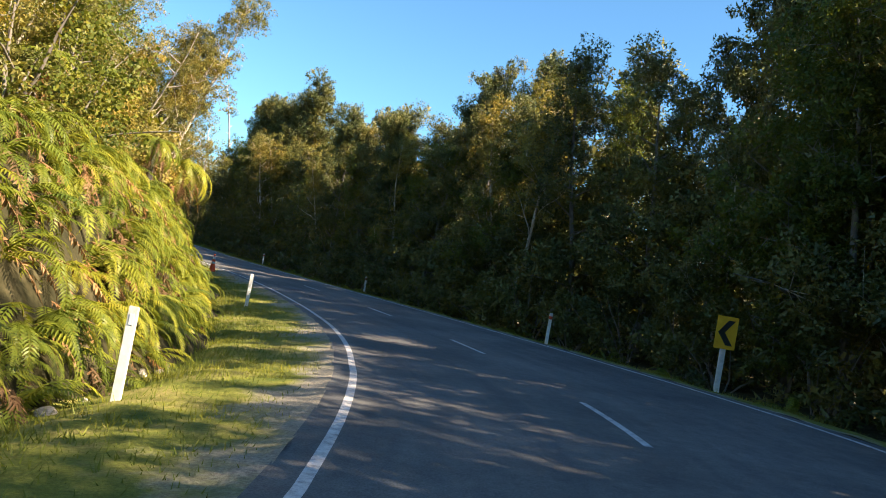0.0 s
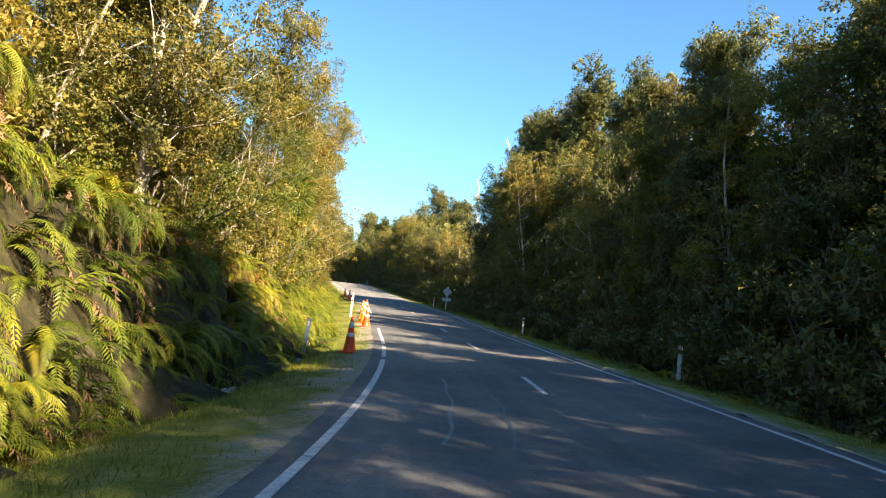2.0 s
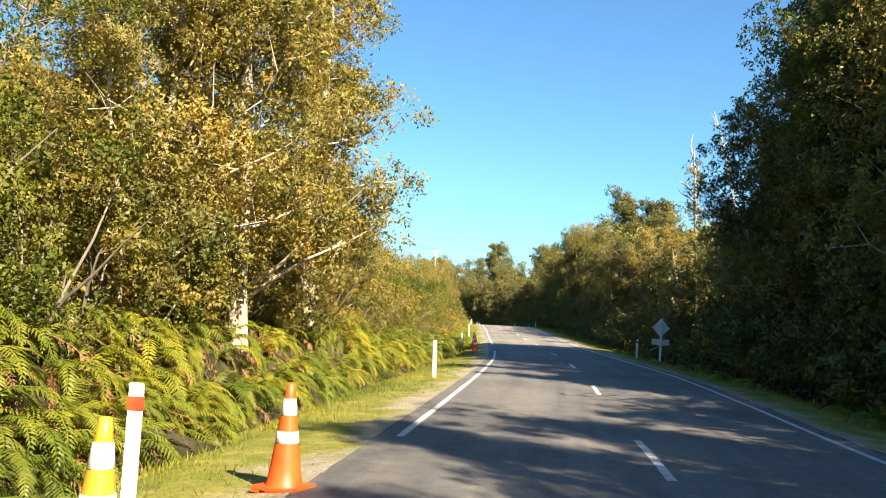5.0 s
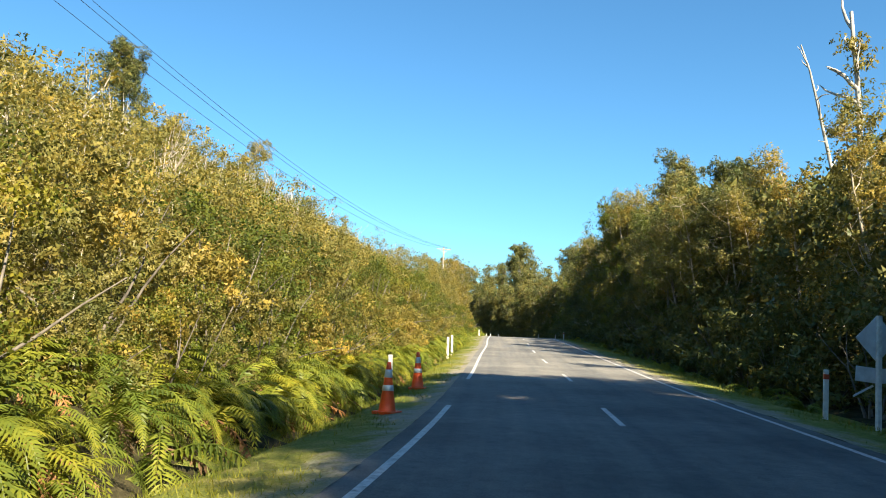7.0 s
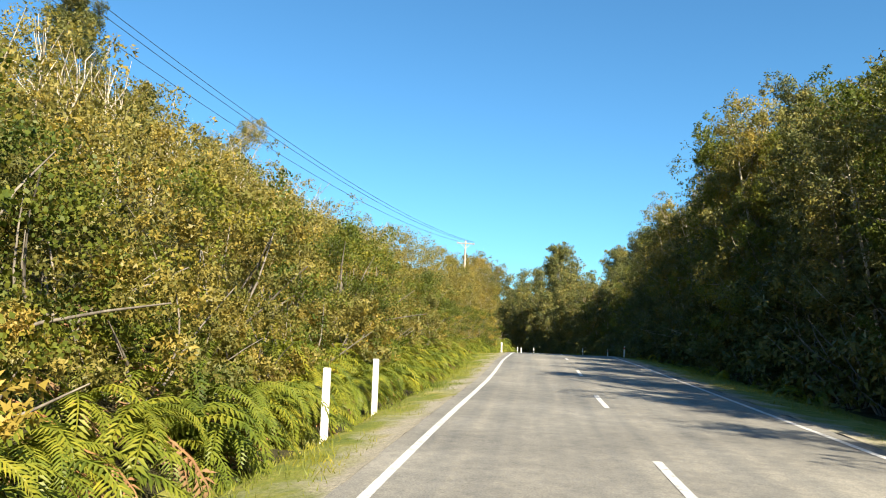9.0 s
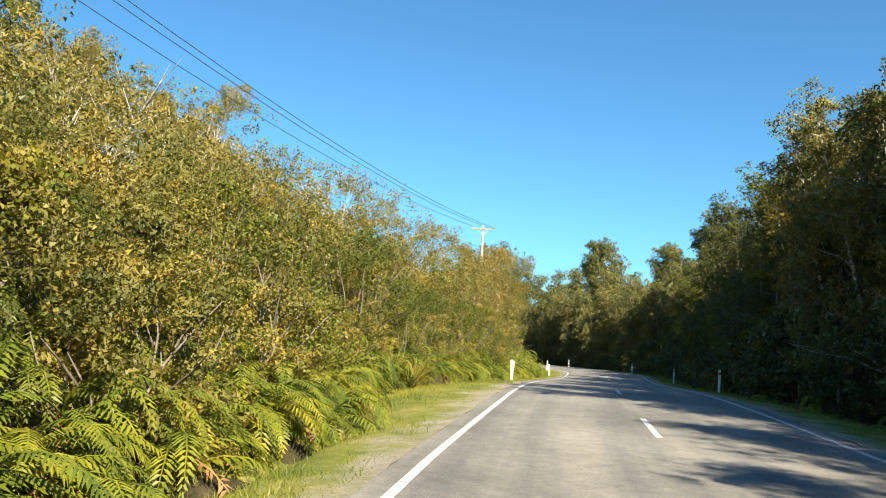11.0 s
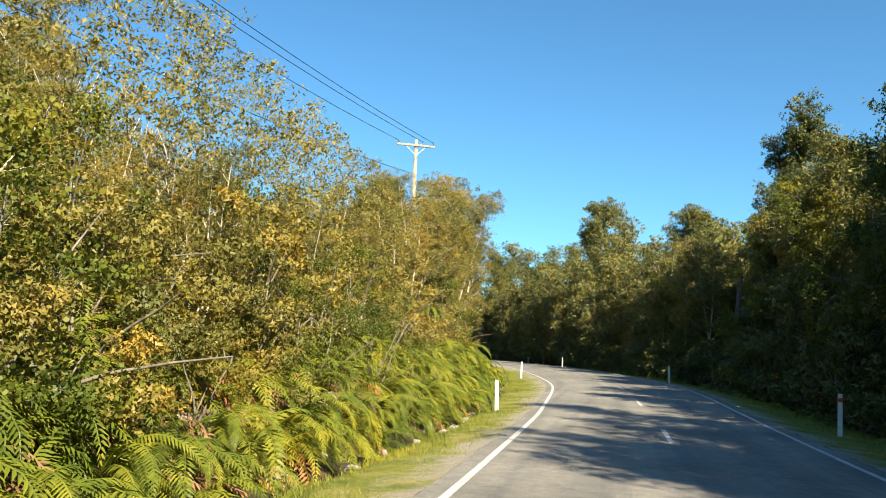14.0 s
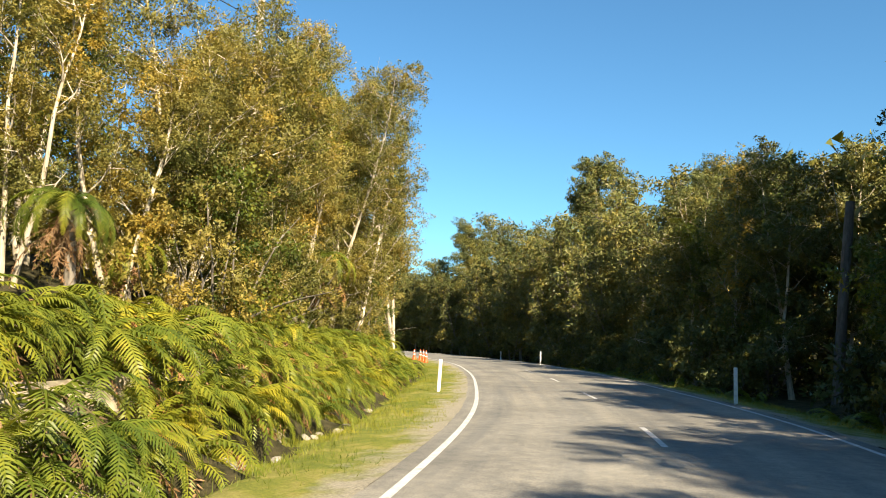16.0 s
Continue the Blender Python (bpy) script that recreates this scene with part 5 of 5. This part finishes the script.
def power_line():
    pole = new("utility_pole")
    bx, by = -112.8, 184.6
    ground = float(height(bx, by)[0])
    top = 16.1
    h = top - ground
    tapered([(0, 0, -0.5), (0, 0, h * 0.5), (0.03, 0, h - 0.02), (0.03, 0, h)], (0.17, 0.145, 0.12, 0.02), WOOD_POLE, "pole", pole, 12)
    way = Vector((1.45, 2.1, 0)).normalized()
    bm = bmesh.new()
    box(bm, -1.3, 1.3, -0.06, 0.06, h - 0.52, h - 0.38, 0.01)
    bmesh.ops.translate(bm, verts=bm.verts, vec=(0, -0.18, 0))
    turn = Matrix.Rotation(math.atan2(way.y, way.x), 3, "Z")
    bmesh.ops.rotate(bm, verts=bm.verts, cent=(0, 0, 0), matrix=turn)
    part("crossarm", bm, WOOD_POLE, pole, "pale timber crossarm")
    for sgn in (1, -1):
        a, b = turn @ Vector((sgn * 0.7, -0.15, h - 0.5)), turn @ Vector((sgn * 0.05, -0.13, h - 1.1))
        tapered([a, (a + b) / 2, b], (0.02, 0.02, 0.02), SIGN_BACK, "strut", pole, 5)
    offs = (-1.2, 0.5, 1.2)
    for o in offs:
        p = turn @ Vector((o, -0.18, h - 0.38))
        pin = [(p.x, p.y, p.z + d) for d in (0, 0.06, 0.07, 0.12, 0.13, 0.17, 0.19)]
        tapered(pin, (0.015, 0.015, 0.05, 0.05, 0.035, 0.045, 0.01), CERAMIC, "insulator", pole, 8)
    pole.matrix_basis = pose(bx, by, ground)
    tagged(pole, "weathered timber utility pole with a pale crossarm", "utility pole")
    start = Vector((bx, by, 0))
    far = Vector((-65.0, 82.0, 0))
    for o in offs:
        a = start + turn @ Vector((o, -0.18, 0)) + Vector((0, 0, top - 0.2))
        b = far + turn @ Vector((o, 0, 0)) + Vector((0, 0, 21.9))
        pts = [a.lerp(b, t) - Vector((0, 0, 3.6 * 4 * t * (1 - t))) for t in np.linspace(0, 1, 25)]
        v, f = tube_arrays(pts, [0.02] * 25, 4)
        tagged(new("power_line", mesh_of("power_line", v, f, WIRE, True)), "thin dark overhead wire strung between poles", "wire", "overhead wires")
    a, b = start + Vector((0, 0, top - 2.4)), far + Vector((-2, 0, 17.5))
    pts = [a.lerp(b, t) - Vector((0, 0, 4.0 * 4 * t * (1 - t))) for t in np.linspace(0, 1, 25)]
    v, f = tube_arrays(pts, [0.02] * 25, 4)
    tagged(new("power_line", mesh_of("power_line", v, f, WIRE, True)), "thin dark lower wire strung between poles", "wire", "overhead wires")
    # the pole from which the wires come
    pole = new("utility_pole")
    ground = float(height(far.x, far.y)[0])
    h = 22.1 - ground
    tapered([(0, 0, -0.5), (0, 0, h * 0.5), (0, 0, h)], (0.18, 0.15, 0.12), WOOD_POLE, "pole", pole, 12)
    bm = bmesh.new()
    box(bm, -1.3, 1.3, -0.06, 0.06, h - 0.34, h - 0.2, 0.01)
    bmesh.ops.translate(bm, verts=bm.verts, vec=(0, 0.14, 0))
    bmesh.ops.rotate(bm, verts=bm.verts, cent=(0, 0, 0), matrix=turn)
    part("crossarm", bm, WOOD_POLE, pole, "pale timber crossarm")
    pole.matrix_basis = pose(far.x, far.y, ground)
    tagged(pole, "weathered timber utility pole among the trees", "utility pole")
    # the leaning dark pole beside the bend
    pole = new("leaning_pole")
    x, y = -97.0, 198.8
    z = float(height(x, y)[0])
    tapered([(0, 0, -0.4), (0.24, 0.22, 4), (0.46, 0.42, 7.7 - z)], (0.2, 0.18, 0.16), WOOD_DARK, "pole", pole, 12)
    pole.matrix_basis = pose(x, y, z)
    tagged(pole, "dark leaning timber pole at the forest edge", "pole")


def dead_tree(seed, x, y, top, lean, label, clad=False):
    rng = np.random.default_rng(seed)
    z = float(height(x, y)[0])
    h = top - z
    empty = new("dead_tree")
    trunk = limb(rng, (0, 0, -0.4), (*lean, 1), h, 0.12, 12, 0.07)
    trunk[:, 2] *= h / trunk[-1, 2]
    wood = [tube_arrays(trunk, np.linspace(0.012 * h, 0.07, 12), 8)]
    for k in range(9):
        f = rng.uniform(0.5, 0.98)
        st = np.array([np.interp(f * 11, range(12), trunk[:, a]) for a in range(3)])
        a = rng.uniform(0, 2 * np.pi)
        br = limb(rng, st, (np.cos(a), np.sin(a), 0.8), rng.uniform(0.8, 3.0), 0.12, 5, 0.25)
        wood.append(tube_arrays(br, np.linspace(0.09, 0.02, 5), 5))
    v, f = joined(wood)
    under("trunk", mesh_of("trunk", v, f, BARK_DEAD, True), empty)
    if clad:
        at = rng.uniform(0.45, 0.93, 26)
        c = np.stack([np.interp(at * 11, range(12), trunk[:, a]) for a in range(3)], 1) + rng.normal(0, 0.3, (26, 3))
        under("climber", leaf_mesh("climber", *leaf_cloud(rng, c, rng.uniform(0.3, 0.7, 26), 90, 0.13, 0.28, 0.9, puffs=10), LEAF_OLIVE), empty, "drooping olive climber on the dead stem")
    empty.matrix_basis = pose(x, y, z)
    tagged(empty, label, "dead tree")


def fallen_log():
    empty = new("fallen_log")
    rng = np.random.default_rng(8)
    p = limb(rng, (0, 0, 0), (1, 0.0, 0.0), 3.4, 0, 9, 0.07)
    v, f = tube_arrays(p, np.linspace(0.14, 0.09, 9) + rng.normal(0, 0.015, 9), 10)
    under("trunk", mesh_of("log", v, f, bark_material("rotting_log", (0.1, 0.05, 0.03), (0.32, 0.2, 0.11), 6.0), True), empty)
    for k in (3, 6):
        st = limb(rng, p[k], (0.3, -0.4, 0.8), 0.6, 0, 4, 0.2)
        v, f = tube_arrays(st, (0.06, 0.05, 0.035, 0.01), 6)
        under("stub", mesh_of("stub", v, f, BARK_GREY, True), empty)
    empty.matrix_basis = pose(-20.9, 41.4, 1.95, 0, 1, 38)
    tagged(empty, "broken reddish-brown log lying on the fern bank", "log")


def stone(seed):
    rng = np.random.default_rng(seed)
    bm = bmesh.new()
    bmesh.ops.create_icosphere(bm, subdivisions=2, radius=1.0)
    for v in bm.verts:
        k = noise.noise(v.co * 1.3 + Vector((seed * 3.1, 0, 0)))
        v.co = v.co * (1 + 0.45 * k)
        v.co.z *= 0.6
    bmesh.ops.scale(bm, verts=bm.verts, vec=(1, rng.uniform(0.7, 1.0), 1))
    me = bpy.data.meshes.new("stone")
    bm.to_mesh(me)
    bm.free()
    me.materials.append(STONE)
    ob = new("stone", me)
    return tagged(ob, "pale grey broken rock at the foot of the bank", "rock", "rocks along the ditch")


def rocks():
    forms = [stone(k) for k in (1, 2, 3)]
    used = set()
    rng = np.random.default_rng(77)
    spans = [(6, 13, 14), (34, 45, 150), (178, 214, 130)]
    for a, b, n in spans:
        for k in range(n):
            s = rng.uniform(a, b)
            x, y = plan(s, float(foot(s)) + rng.uniform(-0.5, 0.5))
            r = rng.uniform(0.04, 0.15)
            m = pose(float(x), float(y), float(height(x, y)[0]) + 0.02, rng.uniform(0, 30), 0, rng.uniform(0, 360)) @ Matrix.Scale(r, 4)
            j = int(rng.integers(3))
            if j in used:
                ob = forms[j].copy()
                scene.collection.objects.link(ob)
                ob.matrix_basis = m
            else:
                forms[j].matrix_basis = m
                used.add(j)


def special_plants():
    rng = np.random.default_rng(909)
    for x, y, top in ((-99.6, 173.4, 3.0), (-103.5, 176.0, 4.6), (-96.5, 166.5, 4.6), (-9.6, 26.5, 4.6), (-8.2, 21.5, 4.0), (-12.0, 30.5, 4.8), (-8.6, 15.5, 3.6), (-112.0, 187.5, 6.0)):
        z = float(height(x, y)[0])
        k = max(0.8, (top - z - 0.4) / 2.4)
        TREE_FERNS.put(rng, spot_xy(x, y, rng.uniform(0, 360), min(k, 1.35)))
    for x, y in ((-98.6, 172.2), (-98.0, 173.0), (-98.8, 174.2), (-97.6, 171.6), (-97.8, 174.0)):
        FERNS.put(rng, spot_xy(x, y, rng.uniform(-60, 10), rng.uniform(1.4, 1.8)))
    for s, l in ((50, 6.2), (51.5, 7.0), (48.5, 6.8), (53, 6.4), (71, 7.5), (76, 7.4), (66, 8.0)):
        FLAX.put(rng, spot(s, l, rng.uniform(0, 360), rng.uniform(1.0, 1.5)))
    straw = strap_tuft(95, 260, 1.2, LEAF_STRAW, "yellowing tussock at the edge of the verge", "tussock", 0.42, 35, 85)
    straw.matrix_basis = spot(156.8, 4.8, 0, 1.0)
    for s, l, k in ((158.0, 4.9, 0.9), (155.6, 4.7, 0.85), (156.0, 5.3, 1.0), (146, 4.0, 0.6), (148, 4.2, 0.7), (140, 3.6, 0.5)):
        copy_thing(straw, spot(s, l, rng.uniform(0, 360), k))


def climber_tree():
    """A stout trunk hung with tufts of long drooping straps."""
    rng = np.random.default_rng(66)
    empty = new("climber_tree")
    trunk = limb(rng, (0, 0, -0.4), (0.05, 0.03, 1), 5.0, 0.02, 8, 0.06)
    tapered(trunk, np.linspace(0.17, 0.07, 8), BARK_GREY, "trunk", empty, 9)
    source = strap_tuft(96, 64, 1.3, LEAF_FLAX, "strap leaves", "flax", 0.8, 5, 70)
    me = source.children[0].data
    for o in (source.children[0], source):
        bpy.data.objects.remove(o)
    for k in range(24):
        h = 0.7 + 0.165 * k
        p = [np.interp((h + 0.4) / 0.71, range(8), trunk[:, a]) for a in range(3)]
        a = 2.4 * k + rng.uniform(-0.4, 0.4)
        ob = under("strap_tuft", me, empty, "tuft of long glossy green straps")
        ob.matrix_basis = pose(p[0] + 0.12 * math.cos(a), p[1] + 0.12 * math.sin(a), p[2], 0, 28, math.degrees(a)) @ Matrix.Scale(rng.uniform(0.75, 1.1), 4)
    empty.matrix_basis = pose(-20.9, 50.9, float(height(-20.9, 50.9)[0]), 0, 0, 0)
    tagged(empty, "tree trunk hung with glossy drooping strap leaves", "tree")


furnish()
climber_tree()
chevron_sign()
back_sign()
power_line()
dead_tree(7, -45.0, 157.6, 29.5, (0.0, 0.0), "bleached twisted dead tree above the forest")
dead_tree(9, -34.6, 109.6, 13.8, (0.0, 0.0), "bleached dead tree above the forest", True)
fallen_log()
rocks()
special_plants()
for stock in (TEA_L, LUSH, HIGH, RIGHT, TALL, SHRUBS, DARK_SHRUBS, FERNS, TREE_FERNS, FLAX):
    stock.finish()
